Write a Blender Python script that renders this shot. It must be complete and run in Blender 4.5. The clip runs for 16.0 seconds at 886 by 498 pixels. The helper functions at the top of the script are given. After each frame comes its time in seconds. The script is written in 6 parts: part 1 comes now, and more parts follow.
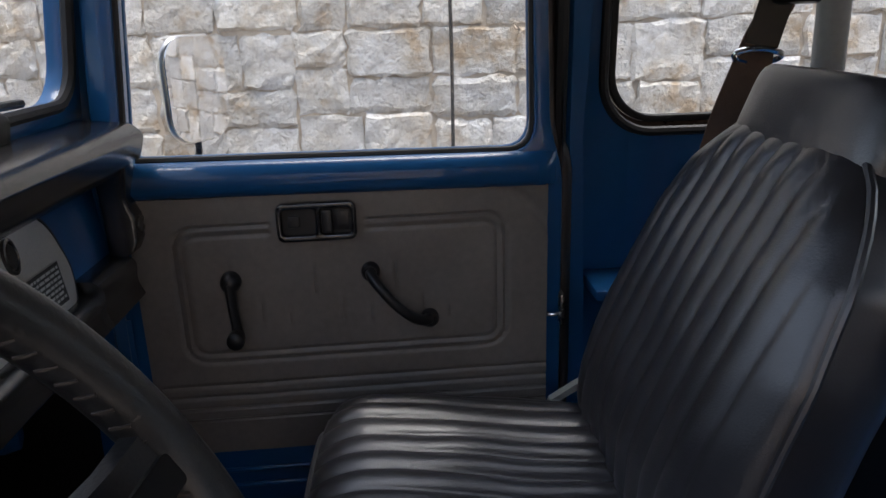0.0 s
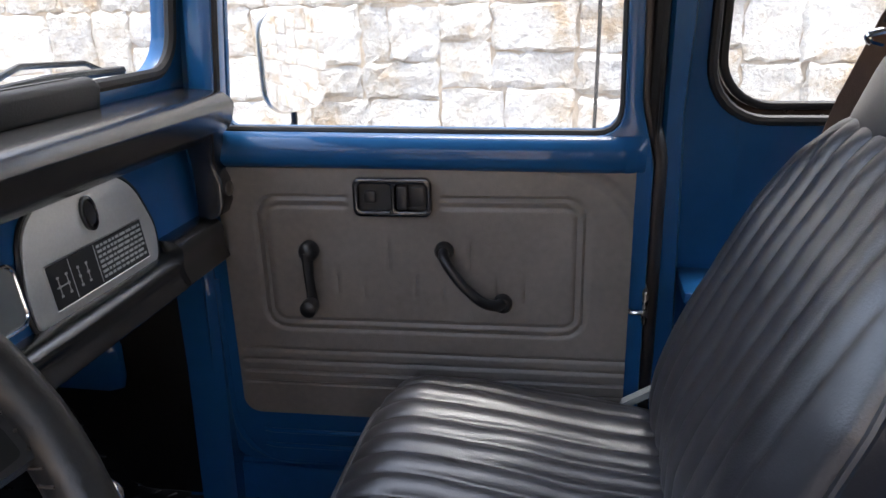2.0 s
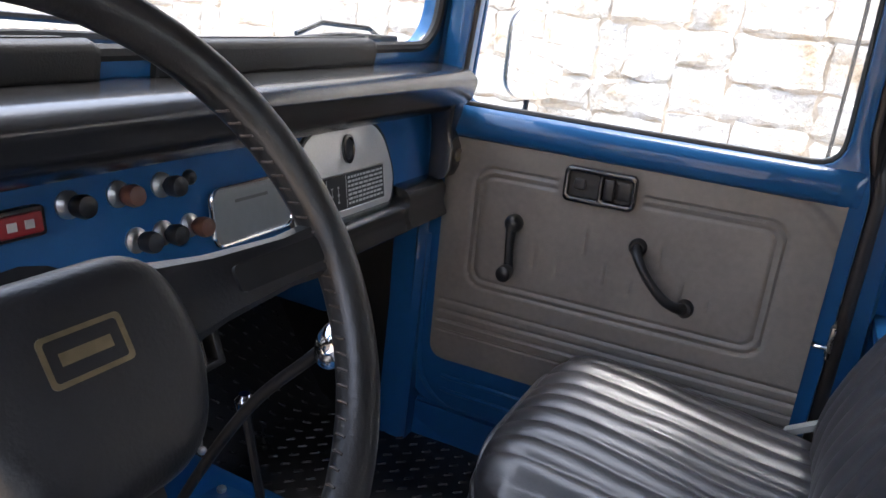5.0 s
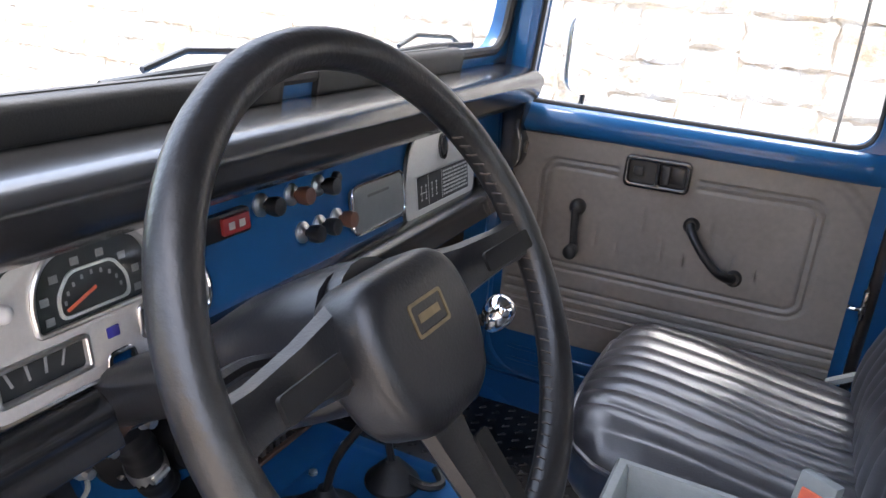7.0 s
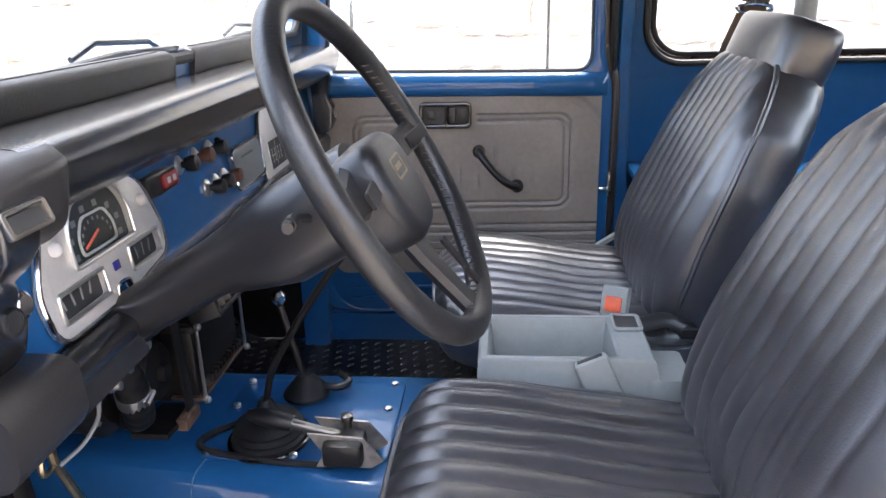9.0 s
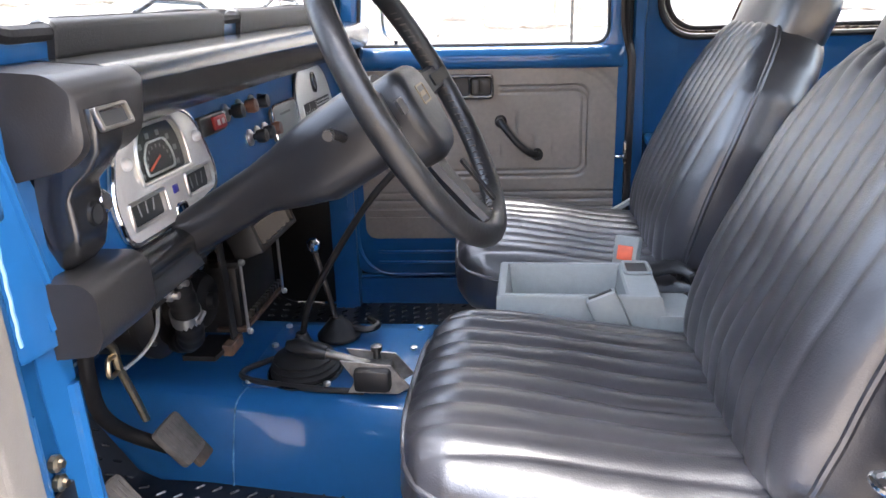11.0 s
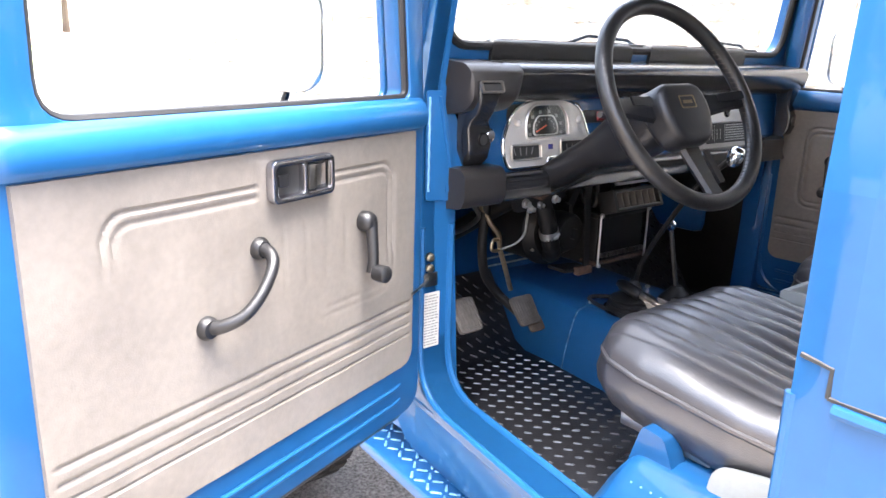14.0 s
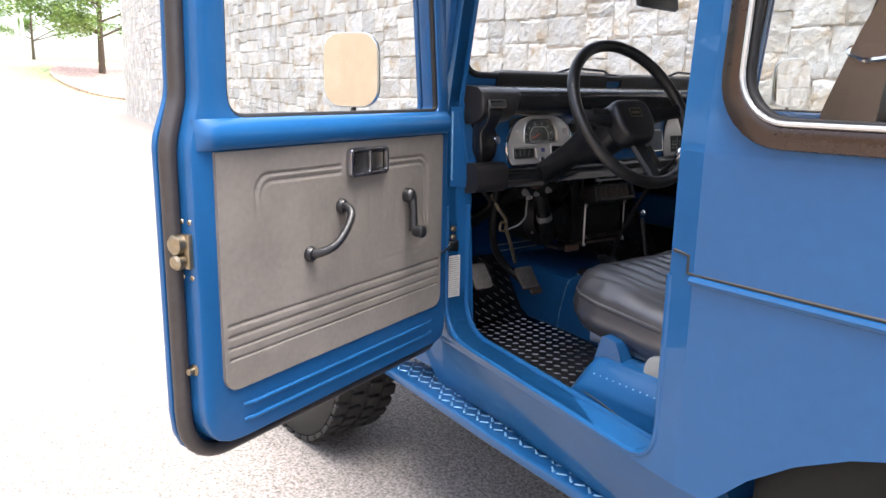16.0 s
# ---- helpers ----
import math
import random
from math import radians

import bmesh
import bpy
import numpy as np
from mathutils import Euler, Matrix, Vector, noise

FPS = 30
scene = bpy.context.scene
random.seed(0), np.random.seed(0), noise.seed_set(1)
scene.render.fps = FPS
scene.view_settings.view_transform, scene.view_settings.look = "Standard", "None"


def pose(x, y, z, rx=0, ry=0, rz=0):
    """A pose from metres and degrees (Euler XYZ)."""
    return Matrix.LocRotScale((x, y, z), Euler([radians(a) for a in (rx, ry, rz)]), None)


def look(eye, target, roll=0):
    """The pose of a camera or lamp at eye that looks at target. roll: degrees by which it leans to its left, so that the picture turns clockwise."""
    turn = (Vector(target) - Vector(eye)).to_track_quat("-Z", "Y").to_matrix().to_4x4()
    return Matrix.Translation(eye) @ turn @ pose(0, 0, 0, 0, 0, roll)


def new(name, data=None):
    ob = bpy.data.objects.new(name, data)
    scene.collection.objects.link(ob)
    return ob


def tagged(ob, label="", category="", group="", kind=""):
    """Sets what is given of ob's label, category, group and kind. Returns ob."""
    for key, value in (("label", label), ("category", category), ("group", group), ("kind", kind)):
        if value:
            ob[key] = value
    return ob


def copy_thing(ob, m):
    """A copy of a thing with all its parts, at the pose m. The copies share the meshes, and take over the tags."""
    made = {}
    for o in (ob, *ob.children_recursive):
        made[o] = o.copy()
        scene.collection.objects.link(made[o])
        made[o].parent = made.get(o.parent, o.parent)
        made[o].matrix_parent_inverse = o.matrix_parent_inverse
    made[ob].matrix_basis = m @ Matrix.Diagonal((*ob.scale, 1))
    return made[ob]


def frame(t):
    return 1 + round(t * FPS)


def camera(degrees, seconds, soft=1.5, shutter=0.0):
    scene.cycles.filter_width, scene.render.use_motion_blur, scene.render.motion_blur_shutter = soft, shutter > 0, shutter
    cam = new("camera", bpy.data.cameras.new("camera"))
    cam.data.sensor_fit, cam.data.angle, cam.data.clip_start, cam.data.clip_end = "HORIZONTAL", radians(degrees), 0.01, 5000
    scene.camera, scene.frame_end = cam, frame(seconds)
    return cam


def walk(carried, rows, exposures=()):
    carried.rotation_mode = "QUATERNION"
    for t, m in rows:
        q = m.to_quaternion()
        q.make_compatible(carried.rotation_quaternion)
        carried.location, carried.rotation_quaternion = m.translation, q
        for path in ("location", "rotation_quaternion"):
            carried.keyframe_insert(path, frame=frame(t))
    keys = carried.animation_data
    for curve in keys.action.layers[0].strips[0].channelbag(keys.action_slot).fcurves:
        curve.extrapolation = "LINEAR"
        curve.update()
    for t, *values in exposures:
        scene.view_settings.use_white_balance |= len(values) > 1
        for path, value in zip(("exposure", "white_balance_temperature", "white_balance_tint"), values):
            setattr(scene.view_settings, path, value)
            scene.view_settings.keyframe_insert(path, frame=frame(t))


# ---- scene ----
cam = camera(62.0, 16.0)
EXPOSURES = [(0.0, 1.55, 6600, 13), (0.5, 2.05, 6600, 13), (1.0, 2.4, 6600, 13), (1.5, 2.75, 6600, 13), (3.5, 2.85, 6600, 13), (5.0, 3.2, 6600, 13), (8.0, 3.7, 6600, 13), (8.5, 3.8, 6600, 13), (11.0, 3.95, 6600, 13), (12.0, 4.28, 6600, 13), (12.5, 4.3, 6600, 13), (13.0, 4.22, 6600, 13), (13.5, 3.95, 6600, 13), (14.5, 3.45, 6600, 13), (15.0, 3.05, 6600, 13), (16.0, 2.2, 6600, 13)]
PATH = [
    (0, (0.016, -0.505, 1.43), (0.101, 1.4, 0.827), -1.9),
    (0.5, (0.013, -0.51, 1.425), (0.132, 1.375, 0.767), -1.4),
    (1, (0.009, -0.515, 1.424), (0.155, 1.37, 0.773), -1.4),
    (1.5, (0.037, -0.507, 1.43), (-0.076, 1.375, 0.764), -2.4),
    (2, (0.145, -0.463, 1.428), (-0.2, 1.395, 0.772), -1.6),
    (2.5, (0.192, -0.427, 1.407), (-0.274, 1.42, 0.799), 0.9),
    (3, (0.198, -0.426, 1.399), (-0.486, 1.365, 0.829), 1.3),
    (3.5, (0.215, -0.448, 1.397), (-0.585, 1.282, 0.792), 2.2),
    (4, (0.204, -0.47, 1.397), (-0.578, 1.245, 0.729), 2.7),
    (4.5, (0.178, -0.517, 1.398), (-0.625, 1.186, 0.724), 3.6),
    (5, (0.171, -0.587, 1.406), (-0.659, 1.118, 0.768), 5.5),
    (5.2, (0.156, -0.603, 1.403), (-0.715, 1.088, 0.787), 5.4),
    (7.5, (0.087, -0.867, 1.459), (-0.644, 0.852, 0.744), 3.5),
    (8, (0.061, -0.957, 1.438), (-0.421, 0.857, 0.748), -0.2),
    (8.5, (0.026, -1.047, 1.419), (-0.212, 0.824, 0.753), -1.9),
    (10.8, (-0.001, -1.248, 1.372), (-0.103, 0.639, 0.718), -1.2),
    (11, (0.03, -1.249, 1.347), (-0.211, 0.629, 0.702), -2.1),
    (11.5, (0.149, -1.267, 1.333), (-0.341, 0.564, 0.695), -1.1),
    (12, (0.221, -1.325, 1.33), (-0.536, 0.418, 0.709), -1.3),
    (12.5, (0.274, -1.391, 1.326), (-0.654, 0.29, 0.769), 0.1),
    (13, (0.364, -1.465, 1.338), (-0.735, 0.115, 0.796), -0.7),
    (13.5, (0.508, -1.487, 1.33), (-0.811, -0.079, 0.803), 0.4),
    (14, (0.652, -1.528, 1.317), (-0.85, -0.315, 0.797), 1.6),
    (14.5, (0.769, -1.629, 1.311), (-0.756, -0.444, 0.794), 1.6),
    (15, (0.892, -1.756, 1.305), (-0.635, -0.568, 0.799), 0.4),
    (15.5, (0.973, -1.822, 1.304), (-0.553, -0.612, 0.846), 0.8),
    (16, (1.079, -1.859, 1.294), (-0.479, -0.681, 0.866), 1.0),
]
walk(cam, [(t, look(eye, target, roll)) for t, eye, target, roll in PATH], EXPOSURES)

# == world and light ==
GROUND = 0.05
world = bpy.data.worlds.new("sky_world")
scene.world = world
world.use_nodes = True
wn = world.node_tree
sky = wn.nodes.new("ShaderNodeTexSky")
sky.sky_type, sky.sun_disc = "NISHITA", False
sky.sun_elevation, sky.sun_rotation = radians(82), radians(79)
sky.air_density, sky.dust_density, sky.ozone_density = 1.0, 3.0, 1.0
haze = wn.nodes.new("ShaderNodeHueSaturation")
haze.inputs["Saturation"].default_value = 0.68
wn.links.new(sky.outputs["Color"], haze.inputs["Color"])
wn.links.new(haze.outputs["Color"], wn.nodes["Background"].inputs["Color"])
wn.nodes["Background"].inputs["Strength"].default_value = 0.15
sun = new("sun", bpy.data.lights.new("sun", "SUN"))
sun.data.energy, sun.data.angle, sun.data.color = 3.0, radians(50), (1.0, 0.98, 0.955)
sun.matrix_world = look((1.5, 0.3, 12.0), (0.0, 0.0, 0.5))

# == helpers for meshes ==
def part(name, bm, material, parent=None, label="", smooth=40.0):
    """Links a bmesh as one mesh object under a thing or a part."""
    me = bpy.data.meshes.new(name)
    if bm.faces:
        bmesh.ops.recalc_face_normals(bm, faces=bm.faces[:])
    bm.to_mesh(me)
    bm.free()
    me.materials.append(material)
    if smooth:
        me.polygons.foreach_set("use_smooth", [True] * len(me.polygons))
        me.set_sharp_from_angle(angle=radians(smooth))
    ob = new(name, me)
    if parent is not None:
        ob.parent = parent
    if label:
        tagged(ob, label=label)
    return ob


def thing(name, label, category, group="", kind="", at=(0, 0, 0)):
    ob = new(name)
    ob.empty_display_size = 0.05
    ob.location = at
    return tagged(ob, label=label, category=category, group=group, kind=kind)


def join(*bms):
    """One bmesh out of several."""
    out = bms[0]
    for b in bms[1:]:
        me = bpy.data.meshes.new("tmp")
        b.to_mesh(me)
        out.from_mesh(me)
        bpy.data.meshes.remove(me)
        b.free()
    return out


def moved(bm, m):
    bmesh.ops.transform(bm, matrix=m, verts=bm.verts[:])
    return bm


def warped(bm, f):
    for v in bm.verts:
        v.co = f(v.co)
    return bm


def box(x0, x1, y0, y1, z0, z1, bevel=0.0, seg=2):
    bm = bmesh.new()
    bmesh.ops.create_cube(bm, size=1.0)
    for v in bm.verts:
        v.co = Vector(((x0 + x1) / 2 + v.co.x * (x1 - x0), (y0 + y1) / 2 + v.co.y * (y1 - y0), (z0 + z1) / 2 + v.co.z * (z1 - z0)))
    if bevel:
        bmesh.ops.bevel(bm, geom=bm.edges[:], offset=bevel, segments=seg, profile=0.5, affect="EDGES")
    return bm


def rrect(u0, u1, v0, v1, r=0.02, n=4):
    """A rounded rectangle as a list of points; r may be four radii from the lower left, anticlockwise."""
    rs = r if isinstance(r, (tuple, list)) else (r,) * 4
    out = []
    for (cu, cv), ra, a0 in zip(((u0, v0), (u1, v0), (u1, v1), (u0, v1)), rs, (180, 270, 0, 90)):
        su, sv = (1 if cu == u0 else -1), (1 if cv == v0 else -1)
        if ra <= 0:
            out.append((cu, cv))
            continue
        for k in range(n + 1):
            a = radians(a0 + 90 * k / n)
            out.append((cu + su * ra + ra * math.cos(a), cv + sv * ra + ra * math.sin(a)))
    return out


def rounded(pts, r, n=3):
    """A polygon with its corners rounded; r is one radius or one for each corner."""
    rs = r if isinstance(r, (tuple, list)) else [r] * len(pts)
    out = []
    for i, p in enumerate(pts):
        p, a, b, ra = Vector(p), Vector(pts[i - 1]), Vector(pts[(i + 1) % len(pts)]), rs[i]
        if ra <= 0:
            out.append(tuple(p))
            continue
        da, db = (a - p), (b - p)
        ra = min(ra, da.length * 0.49, db.length * 0.49)
        pa, pb = p + da.normalized() * ra, p + db.normalized() * ra
        for k in range(n + 1):
            t = k / n
            out.append(tuple(pa * (1 - t) ** 2 + p * 2 * t * (1 - t) + pb * t ** 2))
    return out


def sheet(outer, holes=()):
    """A flat filled outline with holes, in x and y."""
    bm = bmesh.new()
    edges = []
    for ring in (outer, *holes):
        vs = [bm.verts.new((p[0], p[1], 0)) for p in ring]
        edges += [bm.edges.new((vs[i - 1], vs[i])) for i in range(len(vs))]
    bmesh.ops.triangle_fill(bm, edges=edges, use_beauty=True, use_dissolve=False)
    bmesh.ops.dissolve_limit(bm, angle_limit=0.01, verts=bm.verts[:], edges=bm.edges[:])
    return bm


def slab(outer, depth, holes=(), bevel=0.0, seg=2):
    """An outline with holes, extruded from z = 0 to z = depth, its rims bevelled."""
    bm = sheet(outer, holes)
    for f in bm.faces:
        if f.normal.z > 0:
            f.normal_flip()
    got = bmesh.ops.extrude_face_region(bm, geom=bm.faces[:])
    bmesh.ops.translate(bm, vec=(0, 0, depth), verts=[v for v in got["geom"] if isinstance(v, bmesh.types.BMVert)])
    bmesh.ops.recalc_face_normals(bm, faces=bm.faces[:])
    if bevel:
        rims = [e for e in bm.edges if len(e.link_faces) == 2 and e.calc_face_angle(0) > 0.9 and abs(e.verts[0].co.z - e.verts[1].co.z) < 1e-6]
        bmesh.ops.bevel(bm, geom=rims, offset=bevel, segments=seg, profile=0.5, affect="EDGES")
    return bm


def tube(points, r, seg=10, closed=False, caps=True, flat=1.0):
    """A round bar along points; r is one radius or one a point."""
    pts = [Vector(p) for p in points]
    n = len(pts)
    rs = list(r) if isinstance(r, (list, tuple)) else [r] * n
    bm = bmesh.new()
    rings, ref = [], None
    for i, p in enumerate(pts):
        a = pts[i - 1] if (i or closed) else p
        b = pts[(i + 1) % n] if (i < n - 1 or closed) else p
        d = (b - a).normalized()
        if ref is None:
            ref = d.orthogonal().normalized()
        ref = (ref - d * ref.dot(d)).normalized()
        side = d.cross(ref)
        rings.append([bm.verts.new(p + (ref * math.cos(2 * math.pi * k / seg) + side * flat * math.sin(2 * math.pi * k / seg)) * rs[i]) for k in range(seg)])
    for i in range(n if closed else n - 1):
        a, b = rings[i], rings[(i + 1) % n]
        off = 0
        if closed and i == n - 1:
            off = min(range(seg), key=lambda s: sum((a[k].co - b[(k + s) % seg].co).length for k in range(seg)))
        for k in range(seg):
            bm.faces.new((a[k], a[(k + 1) % seg], b[(k + 1 + off) % seg], b[(k + off) % seg]))
    if caps and not closed:
        bm.faces.new(rings[0][::-1])
        bm.faces.new(rings[-1])
    return bm


def smooth_path(pts, n=8):
    """Points along a Catmull-Rom curve through pts."""
    p = [Vector(q) for q in pts]
    p = [p[0] * 2 - p[1]] + p + [p[-1] * 2 - p[-2]]
    out = []
    for i in range(1, len(p) - 2):
        for k in range(n):
            t = k / n
            out.append(0.5 * (2 * p[i] + (p[i + 1] - p[i - 1]) * t + (2 * p[i - 1] - 5 * p[i] + 4 * p[i + 1] - p[i + 2]) * t * t + (3 * p[i] - p[i - 1] - 3 * p[i + 1] + p[i + 2]) * t ** 3))
    out.append(p[-2])
    return out


def lathe(profile, seg=20):
    """A profile of (radius, height) turned round z."""
    bm = bmesh.new()
    rings = [[bm.verts.new((max(r, 1e-5) * math.cos(2 * math.pi * k / seg), max(r, 1e-5) * math.sin(2 * math.pi * k / seg), h)) for k in range(seg)] for r, h in profile]
    for a, b in zip(rings, rings[1:]):
        for k in range(seg):
            bm.faces.new((a[k], a[(k + 1) % seg], b[(k + 1) % seg], b[k]))
    bm.faces.new(rings[0][::-1])
    bm.faces.new(rings[-1])
    bmesh.ops.remove_doubles(bm, verts=bm.verts[:], dist=2e-5)
    return bm


def loft(rings, closed_ring=True, caps=True):
    """A skin over rings of equal length."""
    bm = bmesh.new()
    vs = [[bm.verts.new(p) for p in ring] for ring in rings]
    n = len(vs[0])
    for a, b in zip(vs, vs[1:]):
        for k in range(n if closed_ring else n - 1):
            bm.faces.new((a[k], a[(k + 1) % n], b[(k + 1) % n], b[k]))
    if caps and closed_ring:
        bm.faces.new(vs[0][::-1])
        bm.faces.new(vs[-1])
    return bm


def prism(section, y0, y1, r=0.0, n=3):
    """A section in x and z, drawn along y from y0 to y1."""
    sec = rounded(section, r, n) if r else section
    return loft([[(x, y, z) for x, z in sec] for y in (y0, y1)])


def facing(origin, u, v):
    """A frame whose local x runs along u and local y along v."""
    u, v = Vector(u).normalized(), Vector(v).normalized()
    w = u.cross(v).normalized()
    v = w.cross(u)
    m = Matrix((u, v, w)).transposed().to_4x4()
    return Matrix.Translation(origin) @ m


def curve(pts, t):
    """A value read off a list of (place, value), eased between its points."""
    if t <= pts[0][0]:
        return pts[0][1]
    for (a, va), (b, vb) in zip(pts, pts[1:]):
        if t <= b:
            return va + (vb - va) * (t - a) / (b - a)
    return pts[-1][1]


def eased(pts, t, h):
    return sum(curve(pts, t + h * k) for k in (-1, -0.5, 0, 0.5, 1)) / 5


def bar(a, b, r, seg=10):
    return tube([a, b], r, seg)


# == materials ==
def material(name, color, rough=0.5, metal=0.0, vary=0.12, scale=6.0, fine=90.0, bump=0.0, bump_scale=120.0, coat=0.0, coat_rough=0.04, spec=0.5, dark=None, rough_vary=0.1, by_piece=0.0, bump_depth=0.002):
    """A surface with broad and fine variation, a little relief and uneven gloss."""
    m = bpy.data.materials.new(name)
    m.use_nodes = True
    t = m.node_tree
    bsdf = t.nodes["Principled BSDF"]
    geo = t.nodes.new("ShaderNodeNewGeometry")
    n1, n2 = t.nodes.new("ShaderNodeTexNoise"), t.nodes.new("ShaderNodeTexNoise")
    n1.inputs["Scale"].default_value, n1.inputs["Detail"].default_value = scale, 5
    n2.inputs["Scale"].default_value, n2.inputs["Detail"].default_value = fine, 3
    for n in (n1, n2):
        t.links.new(geo.outputs["Position"], n.inputs["Vector"])
    add = t.nodes.new("ShaderNodeMath")
    add.operation = "MULTIPLY_ADD"
    t.links.new(n1.outputs["Fac"], add.inputs[0])
    add.inputs[1].default_value = 0.65
    half = t.nodes.new("ShaderNodeMath")
    half.operation = "MULTIPLY"
    half.inputs[1].default_value = 0.35
    t.links.new(n2.outputs["Fac"], half.inputs[0])
    t.links.new(half.outputs[0], add.inputs[2])
    ramp = t.nodes.new("ShaderNodeValToRGB")
    lo = dark or tuple(c * (1 - vary * 2) for c in color)
    hi = tuple(min(1, c * (1 + vary)) for c in color)
    ramp.color_ramp.elements[0].position, ramp.color_ramp.elements[1].position = 0.33, 0.62
    ramp.color_ramp.elements[0].color, ramp.color_ramp.elements[1].color = (*lo, 1), (*hi, 1)
    t.links.new(add.outputs[0], ramp.inputs[0])
    col = ramp.outputs[0]
    if by_piece:
        info, hsv = t.nodes.new("ShaderNodeObjectInfo"), t.nodes.new("ShaderNodeHueSaturation")
        rng = t.nodes.new("ShaderNodeMapRange")
        rng.inputs["To Min"].default_value, rng.inputs["To Max"].default_value = 1 - by_piece, 1 + by_piece
        t.links.new(info.outputs["Random"], rng.inputs["Value"])
        t.links.new(rng.outputs[0], hsv.inputs["Value"])
        t.links.new(col, hsv.inputs["Color"])
        col = hsv.outputs[0]
    t.links.new(col, bsdf.inputs["Base Color"])
    rr = t.nodes.new("ShaderNodeMapRange")
    rr.inputs["To Min"].default_value, rr.inputs["To Max"].default_value = max(0.02, rough - rough_vary), min(1, rough + rough_vary)
    t.links.new(add.outputs[0], rr.inputs["Value"])
    t.links.new(rr.outputs[0], bsdf.inputs["Roughness"])
    bsdf.inputs["Metallic"].default_value = metal
    bsdf.inputs["Specular IOR Level"].default_value = spec
    if coat:
        bsdf.inputs["Coat Weight"].default_value, bsdf.inputs["Coat Roughness"].default_value = coat, coat_rough
    if bump:
        n3, b = t.nodes.new("ShaderNodeTexNoise"), t.nodes.new("ShaderNodeBump")
        n3.inputs["Scale"].default_value, n3.inputs["Detail"].default_value = bump_scale, 4
        t.links.new(geo.outputs["Position"], n3.inputs["Vector"])
        b.inputs["Strength"].default_value, b.inputs["Distance"].default_value = bump, bump_depth
        t.links.new(n3.outputs["Fac"], b.inputs["Height"])
        t.links.new(b.outputs[0], bsdf.inputs["Normal"])
    return m


def glass(name, tint=(0.97, 0.985, 0.98), rough=0.0):
    """Thin clear glazing: mostly see-through, with a weak gloss."""
    m = bpy.data.materials.new(name)
    m.use_nodes = True
    t = m.node_tree
    t.nodes.remove(t.nodes["Principled BSDF"])
    tr, gl, mix, fr = t.nodes.new("ShaderNodeBsdfTransparent"), t.nodes.new("ShaderNodeBsdfGlossy"), t.nodes.new("ShaderNodeMixShader"), t.nodes.new("ShaderNodeLayerWeight")
    tr.inputs["Color"].default_value = (*tint, 1)
    gl.inputs["Roughness"].default_value = rough
    power, scale = t.nodes.new("ShaderNodeMath"), t.nodes.new("ShaderNodeMath")
    power.operation, power.inputs[1].default_value = "POWER", 5.0
    scale.operation, scale.inputs[1].default_value, scale.inputs[2].default_value = "MULTIPLY_ADD", 0.6, 0.025
    t.links.new(fr.outputs["Facing"], power.inputs[0])
    t.links.new(power.outputs[0], scale.inputs[0])
    t.links.new(scale.outputs[0], mix.inputs[0])
    t.links.new(tr.outputs[0], mix.inputs[1])
    t.links.new(gl.outputs[0], mix.inputs[2])
    t.links.new(mix.outputs[0], t.nodes["Material Output"].inputs["Surface"])
    return m


BLUE = material("blue_paint", (0.0095, 0.077, 0.207), 0.30, vary=0.05, scale=3, fine=40, coat=0.5, coat_rough=0.03, rough_vary=0.06, bump=0.02, bump_scale=60, spec=0.2)
RUBBER = material("black_rubber", (0.013, 0.013, 0.014), 0.55, vary=0.2, bump=0.2, bump_scale=200, spec=0.35)
SEALRUBBER = material("brown_black_seal_rubber", (0.028, 0.023, 0.022), 0.42, vary=0.2, bump=0.15, bump_scale=200, spec=0.6)
PLASTIC = material("black_plastic", (0.010, 0.010, 0.011), 0.38, vary=0.2, bump=0.15, bump_scale=400)
PAD = material("black_crash_pad", (0.009, 0.009, 0.0095), 0.24, vary=0.15, bump=0.1, bump_scale=500, spec=0.8, rough_vary=0.05, coat=0.6, coat_rough=0.22)
VINYL = material("black_seat_vinyl", (0.031, 0.030, 0.034), 0.34, vary=0.15, scale=9, bump=0.22, bump_scale=420, rough_vary=0.05, spec=1.0, coat=0.5, coat_rough=0.3)
PANEL = material("brown_grey_door_vinyl", (0.177, 0.157, 0.137), 0.40, vary=0.10, scale=7, bump=0.2, bump_scale=500, spec=0.6)
STEEL = material("brushed_steel", (0.62, 0.61, 0.59), 0.32, metal=1.0, vary=0.06, fine=200)
GUNMETAL = material("dull_lever_metal", (0.28, 0.26, 0.235), 0.3, metal=1.0)
BAREMETAL = material("bare_bracket_steel", (0.42, 0.39, 0.35), 0.42, metal=0.8, vary=0.25, scale=25)
CHROME = material("chrome", (0.8, 0.8, 0.8), 0.1, metal=1.0, vary=0.05, rough_vary=0.04)
BRASS = material("yellow_zinc_steel", (0.36, 0.30, 0.21), 0.35, metal=1.0, vary=0.2)
ALU = material("bronze_window_trim", (0.085, 0.064, 0.055), 0.28, metal=1.0, vary=0.08)
GREYPL = material("grey_console_plastic", (0.25, 0.265, 0.255), 0.5, vary=0.06, bump=0.15, bump_scale=300)
LIGHTGREY = material("light_grey_dash_plastic", (0.5, 0.49, 0.47), 0.45, vary=0.05)
# near-black of underdash parts; also stands for shade in the footwell
DARK = material("underdash_black_and_shade", (0.006, 0.006, 0.0065), 0.5, vary=0.3, spec=0.25)
MAT = material("black_rubber_mat", (0.014, 0.014, 0.016), 0.3, vary=0.2, bump=0.25, bump_scale=150)
